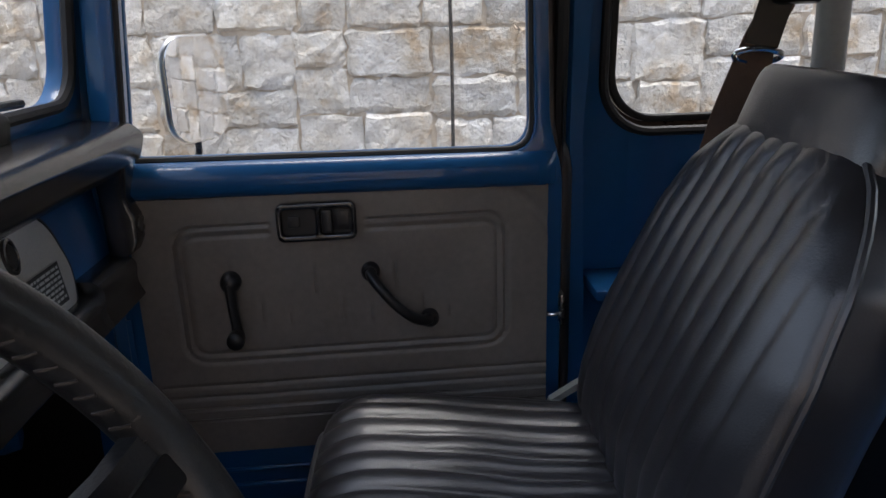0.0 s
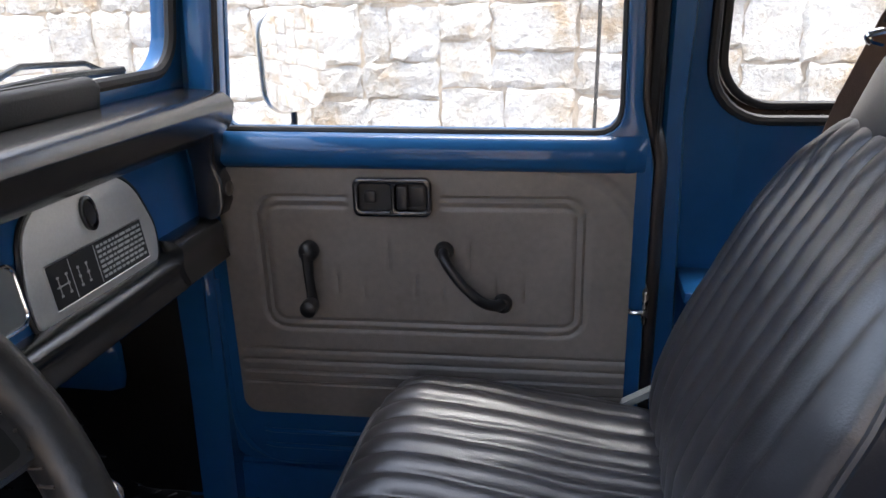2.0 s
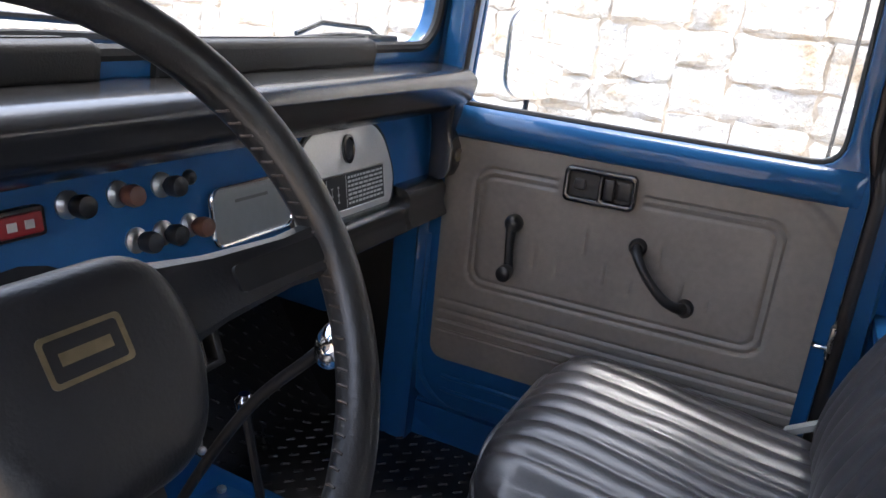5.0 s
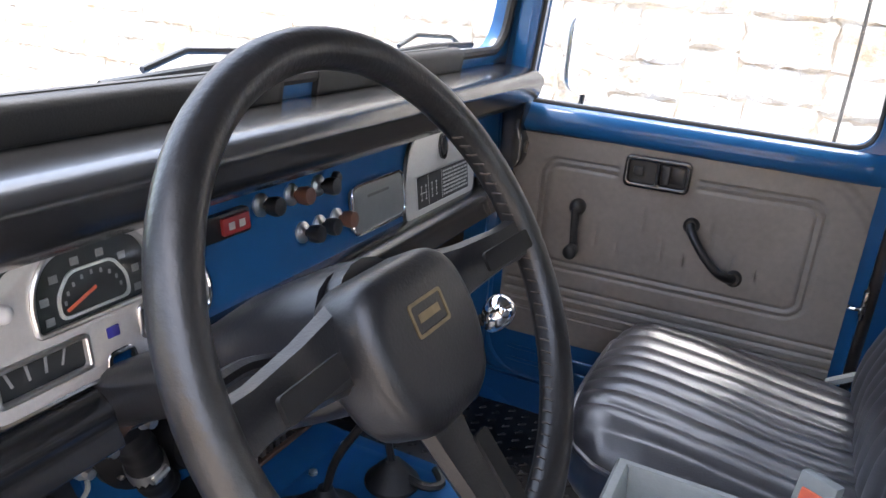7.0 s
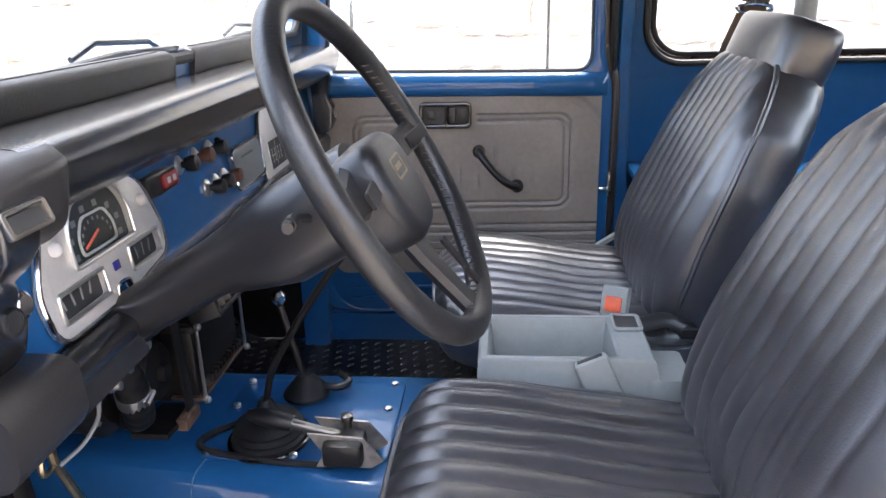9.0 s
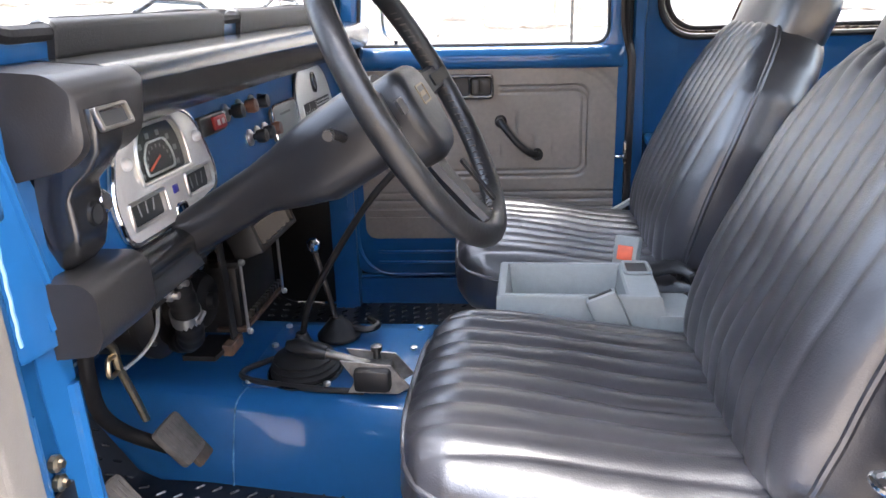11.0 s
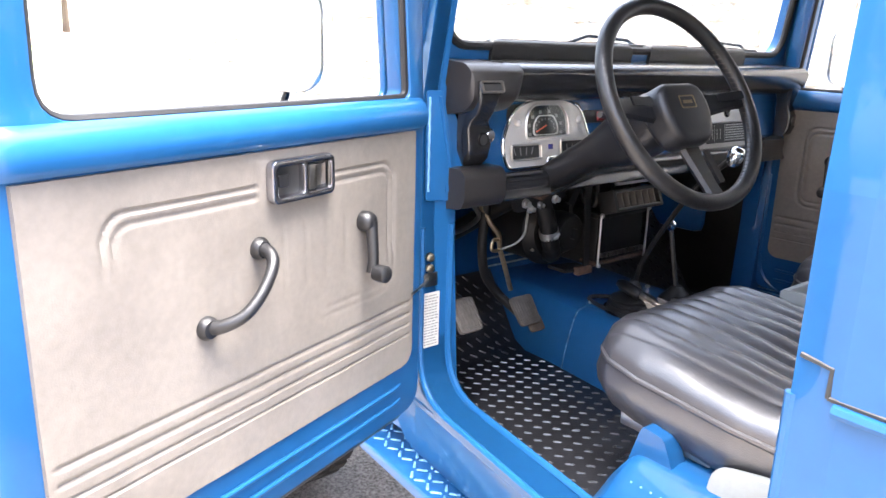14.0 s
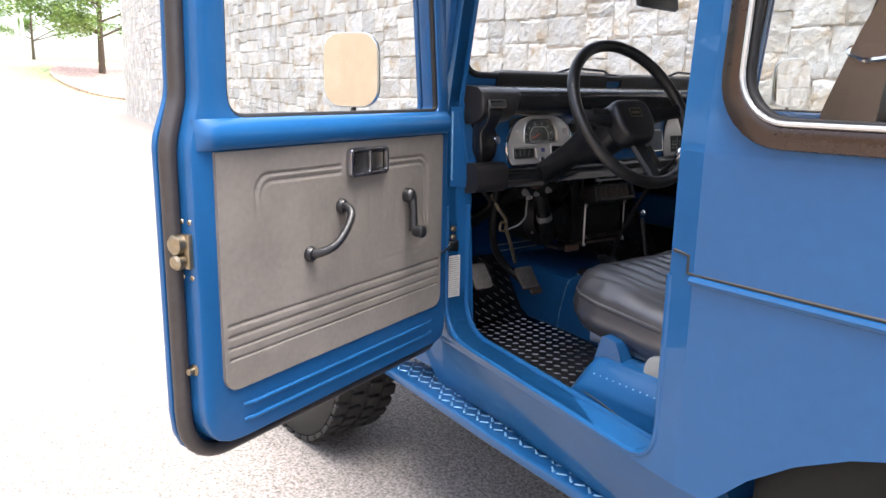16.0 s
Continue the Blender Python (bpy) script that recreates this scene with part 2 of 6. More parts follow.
MATBAR = material("polished_tread_rubber", (0.042, 0.042, 0.044), 0.26, vary=0.3, scale=20, spec=0.8)
WHITE = material("white_label", (0.48, 0.47, 0.43), 0.5, vary=0.05)
INK = material("black_ink", (0.02, 0.02, 0.02), 0.5)
PALE = material("pale_ink", (0.5, 0.5, 0.48), 0.5)
RED = material("red_plastic", (0.26, 0.018, 0.022), 0.4)
ORANGE = material("orange_red_button", (0.75, 0.14, 0.07), 0.45)
BELT = material("brown_seat_belt_webbing", (0.12, 0.075, 0.055), 0.75, bump=0.4, bump_scale=600)
TYRE = material("tyre_rubber", (0.018, 0.017, 0.016), 0.75, vary=0.25, bump=0.3, bump_scale=90)
# darker than a usual headliner, to cut light bounced into the cabin
HEAD = material("unseen_roof_darkened", (0.09, 0.09, 0.088), 0.8)
GLASS = glass("clear_glass")
MIRROR = material("mirror_glass", (0.9, 0.9, 0.9), 0.015, metal=1.0, vary=0.01, rough_vary=0.005)
MORTAR = material("tan_mortar", (0.47, 0.40, 0.32), 0.95, vary=0.2, bump=0.8, bump_scale=60)
ASPHALT = material("pale_aggregate_paving", (0.215, 0.195, 0.178), 0.85, dark=(0.05, 0.042, 0.034), vary=0.42, scale=95, fine=230, bump=1.0, bump_scale=150, bump_depth=0.006)
GRASS = material("grass", (0.24, 0.29, 0.13), 0.9, vary=0.3)
MULCH = material("reddish_mulch", (0.40, 0.27, 0.22), 0.95, vary=0.3, bump=1, bump_scale=40)
BARK = material("tree_bark", (0.09, 0.065, 0.045), 0.9, bump=0.8, bump_scale=40)
LEAF = material("green_leaves", (0.17, 0.26, 0.07), 0.6, vary=0.3, scale=2)
LEATHER = material("black_rim_leather", (0.013, 0.0125, 0.0125), 0.36, vary=0.25, scale=14, bump=0.2, bump_scale=260)
STITCH = material("worn_lacing", (0.05, 0.04, 0.034), 0.7)
COLUMN = material("black_column_plastic", (0.011, 0.011, 0.0125), 0.33, vary=0.12, bump=0.08, bump_scale=300, spec=0.4)
PADGREY = material("dark_grey_moulding", (0.019, 0.0175, 0.017), 0.36, vary=0.12, bump=0.12, bump_scale=450)
PADDARK = material("black_duct_plastic", (0.012, 0.012, 0.012), 0.42, vary=0.12, bump=0.2, bump_scale=450)
CLUSTER = material("silver_face_plate", (0.60, 0.585, 0.555), 0.36, metal=0.5, vary=0.05, fine=260)
DIAL = material("black_dial_face", (0.02, 0.022, 0.022), 0.5, vary=0.1)
EMBLEM = material("dull_gold_badge", (0.30, 0.24, 0.15), 0.4, metal=1.0, vary=0.2)
# pale blue with the treads' sky highlights painted in; used on welds too
TREADBLUE = material("pale_highlight_blue", (0.17, 0.36, 0.56), 0.25, vary=0.1, coat=0.6)
NAVY = material("dark_blue_lens", (0.03, 0.03, 0.2), 0.3)
BROWNKN = material("brown_knob", (0.10, 0.045, 0.03), 0.4)
ASHGREY = material("grey_enamel", (0.16, 0.17, 0.17), 0.4, vary=0.06)
ASHDARK = material("dark_grey_plastic", (0.08, 0.082, 0.08), 0.55)
RUST = material("rusty_steel", (0.055, 0.030, 0.020), 0.7, vary=0.4, scale=30)
PALEBEAD = material("pale_highlight_bead", (0.30, 0.38, 0.46), 0.25, vary=0.2, scale=40)
BEADBLUE = material("light_blue_bead", (0.06, 0.15, 0.26), 0.25, vary=0.3, scale=40)
GLOSSBLACK = material("gloss_black", (0.008, 0.008, 0.009), 0.25, vary=0.1, coat=1.0, coat_rough=0.08)
DARKCHROME = material("dark_chrome", (0.40, 0.40, 0.43), 0.22, metal=1.0, vary=0.15)
WORNBROWN = material("worn_brown_rubber", (0.055, 0.04, 0.028), 0.7, vary=0.3, scale=25)
WORNRUBBER = material("worn_pedal_rubber", (0.068, 0.06, 0.053), 0.75, vary=0.25, scale=20, bump=0.4)
PALEINK = material("grey_print", (0.2, 0.2, 0.2), 0.6)
ROLLBAR = material("grey_bar_paint", (0.30, 0.30, 0.29), 0.4, vary=0.08)
POLE = material("weathered_pole", (0.55, 0.53, 0.5), 0.9)
TANWALL = material("tan_render", (0.56, 0.42, 0.28), 0.9, vary=0.05)


def granite(name, joined):
    """Split granite: pale grey with rusty stains, dark grain and a chipped surface."""
    m = bpy.data.materials.new(name)
    m.use_nodes = True
    t = m.node_tree
    bsdf = t.nodes["Principled BSDF"]
    bsdf.inputs["Roughness"].default_value = 0.9
    bsdf.inputs["Specular IOR Level"].default_value = 0.25
    geo = t.nodes.new("ShaderNodeNewGeometry")

    def noise_at(scale, detail, rough, kind="ShaderNodeTexNoise"):
        n = t.nodes.new(kind)
        n.inputs["Scale"].default_value, n.inputs["Detail"].default_value, n.inputs["Roughness"].default_value = scale, detail, rough
        t.links.new(geo.outputs["Position"], n.inputs["Vector"])
        return n.outputs["Fac"]

    def ramp(src, stops):
        r = t.nodes.new("ShaderNodeValToRGB")
        while len(r.color_ramp.elements) < len(stops):
            r.color_ramp.elements.new(0.5)
        for e, (p, c) in zip(r.color_ramp.elements, stops):
            e.position, e.color = p, (*c, 1)
        t.links.new(src, r.inputs[0])
        return r.outputs[0]

    stain = ramp(noise_at(4.5, 6, 0.65), [(0.33, (0.47, 0.37, 0.265)), (0.45, (0.59, 0.555, 0.50)), (0.62, (0.645, 0.635, 0.62))])
    grain = ramp(noise_at(70, 6, 0.72), [(0.30, (0.50, 0.49, 0.48)), (0.45, (0.93, 0.93, 0.93)), (0.7, (1, 1, 1))])
    mix = t.nodes.new("ShaderNodeMixRGB")
    mix.blend_type, mix.inputs[0].default_value = "MULTIPLY", 1.0
    t.links.new(stain, mix.inputs[1])
    t.links.new(grain, mix.inputs[2])
    hsv, rng_ = t.nodes.new("ShaderNodeHueSaturation"), t.nodes.new("ShaderNodeMapRange")
    rng_.inputs["To Min"].default_value, rng_.inputs["To Max"].default_value = 0.76, 1.12
    if joined:
        t.links.new(geo.outputs["Random Per Island"], rng_.inputs["Value"])
    else:
        t.links.new(t.nodes.new("ShaderNodeObjectInfo").outputs["Random"], rng_.inputs["Value"])
    t.links.new(rng_.outputs[0], hsv.inputs["Value"])
    t.links.new(mix.outputs[0], hsv.inputs["Color"])
    t.links.new(hsv.outputs[0], bsdf.inputs["Base Color"])
    b1, b2 = t.nodes.new("ShaderNodeBump"), t.nodes.new("ShaderNodeBump")
    b1.inputs["Strength"].default_value, b1.inputs["Distance"].default_value = 1.0, 0.030
    b2.inputs["Strength"].default_value, b2.inputs["Distance"].default_value = 1.0, 0.010
    t.links.new(noise_at(17, 5, 0.6), b1.inputs["Height"])
    t.links.new(noise_at(75, 5, 0.7), b2.inputs["Height"])
    t.links.new(b1.outputs[0], b2.inputs["Normal"])
    t.links.new(b2.outputs[0], bsdf.inputs["Normal"])
    return m


STONE, STONEFAR = granite("rough_granite", False), granite("rough_granite_joined", True)


def vary_by_island(m, amount):
    """Each joined piece takes a slightly different brightness."""
    t = m.node_tree
    bsdf = t.nodes["Principled BSDF"]
    link = bsdf.inputs["Base Color"].links[0]
    src = link.from_socket
    geo, hsv, rng_ = t.nodes.new("ShaderNodeNewGeometry"), t.nodes.new("ShaderNodeHueSaturation"), t.nodes.new("ShaderNodeMapRange")
    rng_.inputs["To Min"].default_value, rng_.inputs["To Max"].default_value = 1 - amount, 1 + amount
    t.links.new(geo.outputs["Random Per Island"], rng_.inputs["Value"])
    t.links.new(rng_.outputs[0], hsv.inputs["Value"])
    t.links.new(src, hsv.inputs["Color"])
    t.links.new(hsv.outputs[0], bsdf.inputs["Base Color"])


vary_by_island(LEAF, 0.35)



def stained(m, amount=0.45):
    """A few soft dark spots, as oil leaves them."""
    t = m.node_tree
    bsdf = t.nodes["Principled BSDF"]
    src = bsdf.inputs["Base Color"].links[0].from_socket
    geo, n, ramp, mix = t.nodes.new("ShaderNodeNewGeometry"), t.nodes.new("ShaderNodeTexNoise"), t.nodes.new("ShaderNodeValToRGB"), t.nodes.new("ShaderNodeMixRGB")
    n.inputs["Scale"].default_value, n.inputs["Detail"].default_value = 2.2, 6
    t.links.new(geo.outputs["Position"], n.inputs["Vector"])
    ramp.color_ramp.elements[0].position, ramp.color_ramp.elements[1].position = 0.68, 0.76
    ramp.color_ramp.elements[0].color, ramp.color_ramp.elements[1].color = (1, 1, 1, 1), (1 - amount, 1 - amount, 1 - amount, 1)
    t.links.new(n.outputs["Fac"], ramp.inputs[0])
    mix.blend_type, mix.inputs[0].default_value = "MULTIPLY", 1.0
    t.links.new(src, mix.inputs[1])
    t.links.new(ramp.outputs[0], mix.inputs[2])
    t.links.new(mix.outputs[0], bsdf.inputs["Base Color"])


stained(ASPHALT)
# == the ground and the wall outside ==
ground = part("ground", join(box(-160, 60, -80, 60, GROUND - 0.3, GROUND)), ASPHALT)
tagged(ground, label="pale exposed-aggregate paving, worn and dry", category="pavement", kind="structure")


# == the vehicle's body ==
def half_width(x, z, sign=-1):
    """How far the body's skin stands from the middle plane; it widens from the cowl to the rear."""
    base, grow = (0.703, 0.142) if sign < 0 else (0.705, 0.095)
    w = base + grow * (min(max(x, -0.45), 0.39) + 0.45) + 0.006 * max(0.0, min(1.0, x - 0.39))
    if z < 0.62:
        w -= (0.62 - z) * 0.35
    if z > 1.2:
        w -= (z - 1.2) * 0.07
    return w


def arc(cx, cz, r, a0, a1, n):
    return [(cx + r * math.cos(radians(a0 + (a1 - a0) * k / n)), cz + r * math.sin(radians(a0 + (a1 - a0) * k / n))) for k in range(n + 1)]


SIDE = [(-0.95, 0.78), (-0.68, 0.75), (-0.575, 0.67), (-0.545, 0.47), (0.36, 0.47)] + arc(0.93, 0.25, 0.60, 158.5, 21.5, 16) + [(1.50, 0.47), (1.75, 0.47), (1.75, 1.86), (-0.385, 1.86), (-0.475, 1.30), (-0.505, 1.215), (-0.95, 1.06)]
def opening(back):
    """The doorway's outline."""
    return rounded([(-0.435, 0.640), (back, 0.630), (back, 1.80), (-0.365, 1.80), (-0.44, 1.24)], [0.11, 0.08, 0.05, 0.05, 0.02], 6)


QUARTER_X = {-1: 0.425, 1: 0.338}

body = thing("vehicle_body", "bright blue painted steel off-road vehicle body", "vehicle")


def body_side(sign):
    bm = slab(SIDE, 0.028, (opening(0.340 if sign < 0 else 0.262), rrect(QUARTER_X[sign], 1.50, 1.232, 1.70, 0.09, 6)))
    bmesh.ops.triangulate(bm, faces=bm.faces[:])
    for cut in (-0.45, -0.2, 0.1, 0.39, 0.7, 1.1):
        bmesh.ops.bisect_plane(bm, geom=bm.verts[:] + bm.edges[:] + bm.faces[:], plane_co=(cut, 0, 0), plane_no=(1, 0, 0))
    for cut in (0.55, 0.62, 1.2):
        bmesh.ops.bisect_plane(bm, geom=bm.verts[:] + bm.edges[:] + bm.faces[:], plane_co=(0, cut, 0), plane_no=(0, 1, 0))
    warped(bm, lambda c: Vector((c.x, sign * (half_width(c.x, c.y, sign) - c.z), c.y)))
    return bm


for sign in (-1, 1):
    HW = lambda x, z, s=sign: half_width(x, z, s)
    back, qx = 0.340 if sign < 0 else 0.262, QUARTER_X[sign]
    part("body_side", body_side(sign), BLUE, body, smooth=1.5)
    ring = opening(back)
    # inner return of the door opening
    rings = [[(x, sign * (HW(x, z) - 0.004 - d * (0.6 if z > 1.22 and x < 0.2 else 1.0)), z) for x, z in ring] for d in (0.0, 0.07)]
    jamb = loft(rings, caps=False)
    bmesh.ops.solidify(jamb, geom=jamb.faces[:], thickness=-0.004 * sign)
    part("door_jamb", jamb, BLUE, body)
    # rubber along the rear post and over the top of the opening
    strip = [(back - 0.004, sign * (HW(back, z) - 0.078), z) for z in (0.66, 0.85, 1.05, 1.2, 1.5, 1.78)]
    if sign > 0:
        part("weather_strip", tube(strip, 0.011, 8), RUBBER, body)
    # the top of the tub overlaps the upper body in a stepped seam
    part("belt_bead", tube([(x, sign * (HW(x, 0.985) - 0.001), 0.990) for x in (0.385, 0.5, 0.8, 1.2, 1.74)], 0.008, 8), BLUE, body)
    part("seam_gap", tube([(x, sign * (HW(x, 0.97) - 0.0012), 1.0005) for x in (0.378, 0.5, 0.8, 1.2, 1.74)], 0.0035, 6), INK, body)
    part("seam_gap", tube([(0.378, sign * (HW(0.378, 1.0) - 0.001), 1.0), (0.378, sign * (HW(0.378, 1.03) - 0.001), 1.030), (0.345, sign * (HW(0.35, 1.03) - 0.001), 1.034)], 0.0035, 6), INK, body)

    # quarter window: metal surround, rubber, pane
    def ringed(o, i, w0, w1):
        bm = slab(o, w1 - w0, (i,) if i else (), bevel=0.004 if i else 0.0)
        return warped(bm, lambda c: Vector((c.x, sign * (HW(c.x, c.y) + w0 + c.z), c.y)))
    win = part("quarter_window", ringed(rrect(qx - 0.017, 1.512, 1.214, 1.712, 0.11, 8), rrect(qx + 0.015, 1.481, 1.247, 1.681, 0.082, 8), 0.0, 0.012), ALU, body, "bronze-toned metal window surround")
    part("seal", ringed(rrect(qx + 0.015, 1.481, 1.247, 1.681, 0.082, 8), rrect(qx + 0.027, 1.469, 1.259, 1.669, 0.072, 8), -0.016, 0.004), RUBBER, win)
    pane = part("pane", ringed(rrect(qx + 0.023, 1.473, 1.255, 1.673, 0.071, 8), None, -0.010, -0.006), GLASS, win)
    pane.visible_shadow = False
    part("bright_bead", tube([(x, sign * (HW(x, z) + 0.012), z) for x, z in rrect(qx + 0.019, 1.484, 1.251, 1.684, 0.079, 8)], 0.0045, 8, closed=True), STEEL, win)
    part("inner_rubber", tube([(x, sign * (HW(x, z) - 0.03), z) for x, z in rrect(qx + 0.002, 1.498, 1.234, 1.698, 0.088, 8)], 0.008, 8, closed=True), RUBBER, win)
    # rocker under the opening
    part("rocker", loft([[(x, sign * y, z) for y, z in ((HW(x, 0.626) - 0.006, 0.632), (HW(x, 0.63) - 0.07, 0.634), (HW(x, 0.63) - 0.085, 0.545), (HW(x, 0.47) - 0.07, 0.455), (HW(x, 0.47) - 0.008, 0.455))] for x in (-0.54, -0.2, 0.1, 0.36)]), BLUE, body)
    # a rolled lip follows the doorway's foot and corners, inside and out
    low = [(x, z) for x, z in opening(back) if z < 0.90]
    k0 = max(range(len(low)), key=lambda k: (Vector(low[k]) - Vector(low[k - 1])).length)
    low = low[k0:] + low[:k0] if (Vector(low[0]) - Vector(low[-1])).length < 0.5 else low
    low = [(low[0][0], 0.99)] + low + [(low[-1][0], 0.99)]
    for inset, radius in ((0.003, 0.007), (0.074, 0.008)):
        part("doorway_lip", tube([(x, sign * (HW(x, max(z, 0.62)) - inset), z) for x, z in low], radius, 8), BLUE, body)
    # posts on both sides of the opening, inside
    bw = 0.056
    part("b_pillar", loft([[(x, sign * y, z) for x, y in ((back + 0.004, HW(0.36, z) - 0.030), (back + 0.004, HW(0.36, z) - 0.074), (back + 0.014, HW(0.36, z) - 0.086), (back + bw - 0.011 - cut, HW(0.36, z) - 0.086), (back + bw - cut, HW(0.40, z) - 0.030))] for z, cut in ((0.56, 0.0), (0.9, 0.0), (1.14, 0.006), (1.25, 0.010), (1.5, 0.0), (1.84, 0.0))]), BLUE, body)
    part("a_pillar", loft([[(px + dx, sign * y, z) for px, y in ((-0.50, HW(-0.45, z) - 0.030), (-0.50, HW(-0.45, z) - deep), (-0.452, HW(-0.45, z) - deep), (-0.436, HW(-0.45, z) - deep + 0.005), (-0.436, HW(-0.45, z) - 0.030))] for dx, z, deep in ((0, 0.545, 0.085), (0, 1.0, 0.085), (0, 1.19, 0.085), (0.004, 1.26, 0.046), (0.075, 1.84, 0.046))]), BLUE, body)
    # the rail that runs back along the top of the tub, inside
    part("tub_rail", box(back + 0.05, 1.71, *sorted((sign * 0.64, sign * (HW(0.5, 1) - 0.03))), 0.975, 0.995, 0.006), BLUE, body)
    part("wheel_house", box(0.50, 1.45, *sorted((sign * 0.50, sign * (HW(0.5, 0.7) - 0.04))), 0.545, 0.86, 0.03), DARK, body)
    # side gusset between post and dashboard
    part("cowl_gusset", prism([(-0.50, 0.60), (-0.452, 0.60), (-0.452, 1.24), (-0.50, 1.24)], *sorted((sign * (HW(-0.45, 1) - 0.095), sign * (HW(-0.45, 1) - 0.06)))), BLUE, body)
    part("gusset_bead", tube([(-0.446, sign * (HW(-0.45, 1) - 0.088), 1.215), (-0.44, sign * (HW(-0.45, 1) - 0.098), 1.12), (-0.445, sign * (HW(-0.45, 1) - 0.10), 1.05)], 0.003, 6), BLUE, body)

# a pressed plate stiffens the driver's front post
gp = part("gusset_plate", moved(slab(rounded([(-0.700, 1.246), (-0.662, 1.246), (-0.614, 1.034), (-0.699, 1.042)], 0.006, 2), 0.005, (), 0.0015), facing((-0.4355, 0, 0), (0, 1, 0), (0, 0, 1))), BLUE, body)
part("plate_ridge", tube([(-0.432, -0.670, 1.236), (-0.430, -0.650, 1.14), (-0.432, -0.628, 1.046)], 0.0045, 8), BLUE, gp)
part("weld_bead", tube(smooth_path([(-0.4315, -0.694 + 0.0012 * (k % 2), 1.235 - 0.0117 * k) for k in range(16)], 2), 0.0028, 6), TREADBLUE, gp, "pale weld bead")

# floor, toe board, firewall, rear panel, roof
part("floor_pan", box(-0.72, 1.72, -0.66, 0.66, 0.50, 0.545), BLUE, body)
part("toe_board", prism([(-0.74, 0.53), (-0.66, 0.545), (-0.90, 0.92), (-0.93, 0.92)], -0.68, 0.10), BLUE, body)
# footwell shade is put into the near-black toe board, side sheet and firewall
part("toe_board", prism([(-0.74, 0.53), (-0.66, 0.545), (-0.90, 0.92), (-0.93, 0.92)], 0.10, 0.66), DARK, body, "passenger toe board darkened for footwell shade")
part("kick_panel", box(-0.92, -0.505, 0.622, 0.640, 0.56, 1.06, 0.004), DARK, body, "dark sheet standing for shade at the passenger's kick panel")
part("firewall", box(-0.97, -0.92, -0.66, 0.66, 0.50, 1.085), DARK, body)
part("cowl_top", prism([(-0.95, 1.07), (-0.49, 1.20), (-0.475, 1.30), (-0.51, 1.30), (-0.58, 1.225), (-0.97, 1.10)], -0.688, 0.688), BLUE, body)
part("rear_panel", box(1.72, 1.75, -0.79, 0.79, 0.47, 1.20), BLUE, body)
REAR = [rrect(-0.70, -0.06, 1.27, 1.74, 0.07, 5), rrect(0.06, 0.70, 1.27, 1.74, 0.07, 5)]
RM = facing((1.72, 0, 0), (0, 1, 0), (0, 0, 1))
part("rear_frame", moved(slab(rrect(-0.79, 0.79, 1.20, 1.86, 0.02), 0.03, REAR), RM), BLUE, body)
for o in REAR:
    rw = part("rear_window_seal", moved(tube([(u, v, 0.015) for u, v in o], 0.014, 8, closed=True), RM), RUBBER, body)
    part("pane", moved(slab(o, 0.004), RM @ Matrix.Translation((0, 0, 0.013))), GLASS, rw).visible_shadow = False
# unseen roof, added to close and shade the cabin
part("roof", prism([(-0.44, 1.86), (-0.40, 1.90), (0.6, 1.93), (1.72, 1.90), (1.77, 1.86), (1.75, 1.85), (0.6, 1.90), (-0.38, 1.85)], -0.78, 0.78), HEAD, body)
# hood and front wings close the front
part("hood", box(-1.75, -0.955, -0.58, 0.58, 0.95, 1.09, 0.03), BLUE, body)
for sign in (-1, 1):
    part("front_wing", box(-1.75, -0.62, *sorted((sign * 0.60, sign * 0.74)), 0.76, 0.90, 0.04), BLUE, body)

# windscreen frame and pane
ws = thing("windscreen", "upright clear windscreen in a blue painted frame with black rubber", "windscreen")
WSM = facing((-0.475, 0, 1.295), (0, 1, 0), (0.13, 0, 1))
part("frame", moved(slab(rrect(-0.70, 0.69, 0.0, 0.56, 0.03), 0.035, (rrect(-0.645, 0.62, 0.035, 0.50, 0.055, 6),), 0.006), WSM @ Matrix.Translation((0, 0, -0.02))), BLUE, ws)
part("seal", tube([WSM @ Vector((u, v, 0.014)) for u, v in rrect(-0.645, 0.62, 0.035, 0.50, 0.055, 6)], 0.009, 8, closed=True), RUBBER, ws)
pane = part("pane", moved(slab(rrect(-0.65, 0.625, 0.03, 0.505, 0.05, 6), 0.004), WSM), GLASS, ws)
pane.visible_shadow = False

for y0, y1 in ((-0.29, 0.02), (0.25, 0.54)):
    wp = tagged(part("wiper", join(tube([(-0.505, y0, 1.332), (-0.50, (y0 + y1) / 2, 1.340), (-0.49, y1, 1.337)], 0.006, 6), tube([(-0.515, y0 + 0.06, 1.342), (-0.515, y0 + 0.12, 1.358), (-0.505, y1 - 0.06, 1.352), (-0.505, y1 - 0.03, 1.340)], 0.004, 6)), PLASTIC), label="black wiper lying at the foot of the windscreen", category="wiper", group="wipers")

# the passenger sill fills the foot of its doorway
part("sill_step", prism([(-0.44, 0.55), (0.33, 0.55), (0.33, 0.628), (-0.44, 0.628)], 0.635, 0.685), BLUE, body)

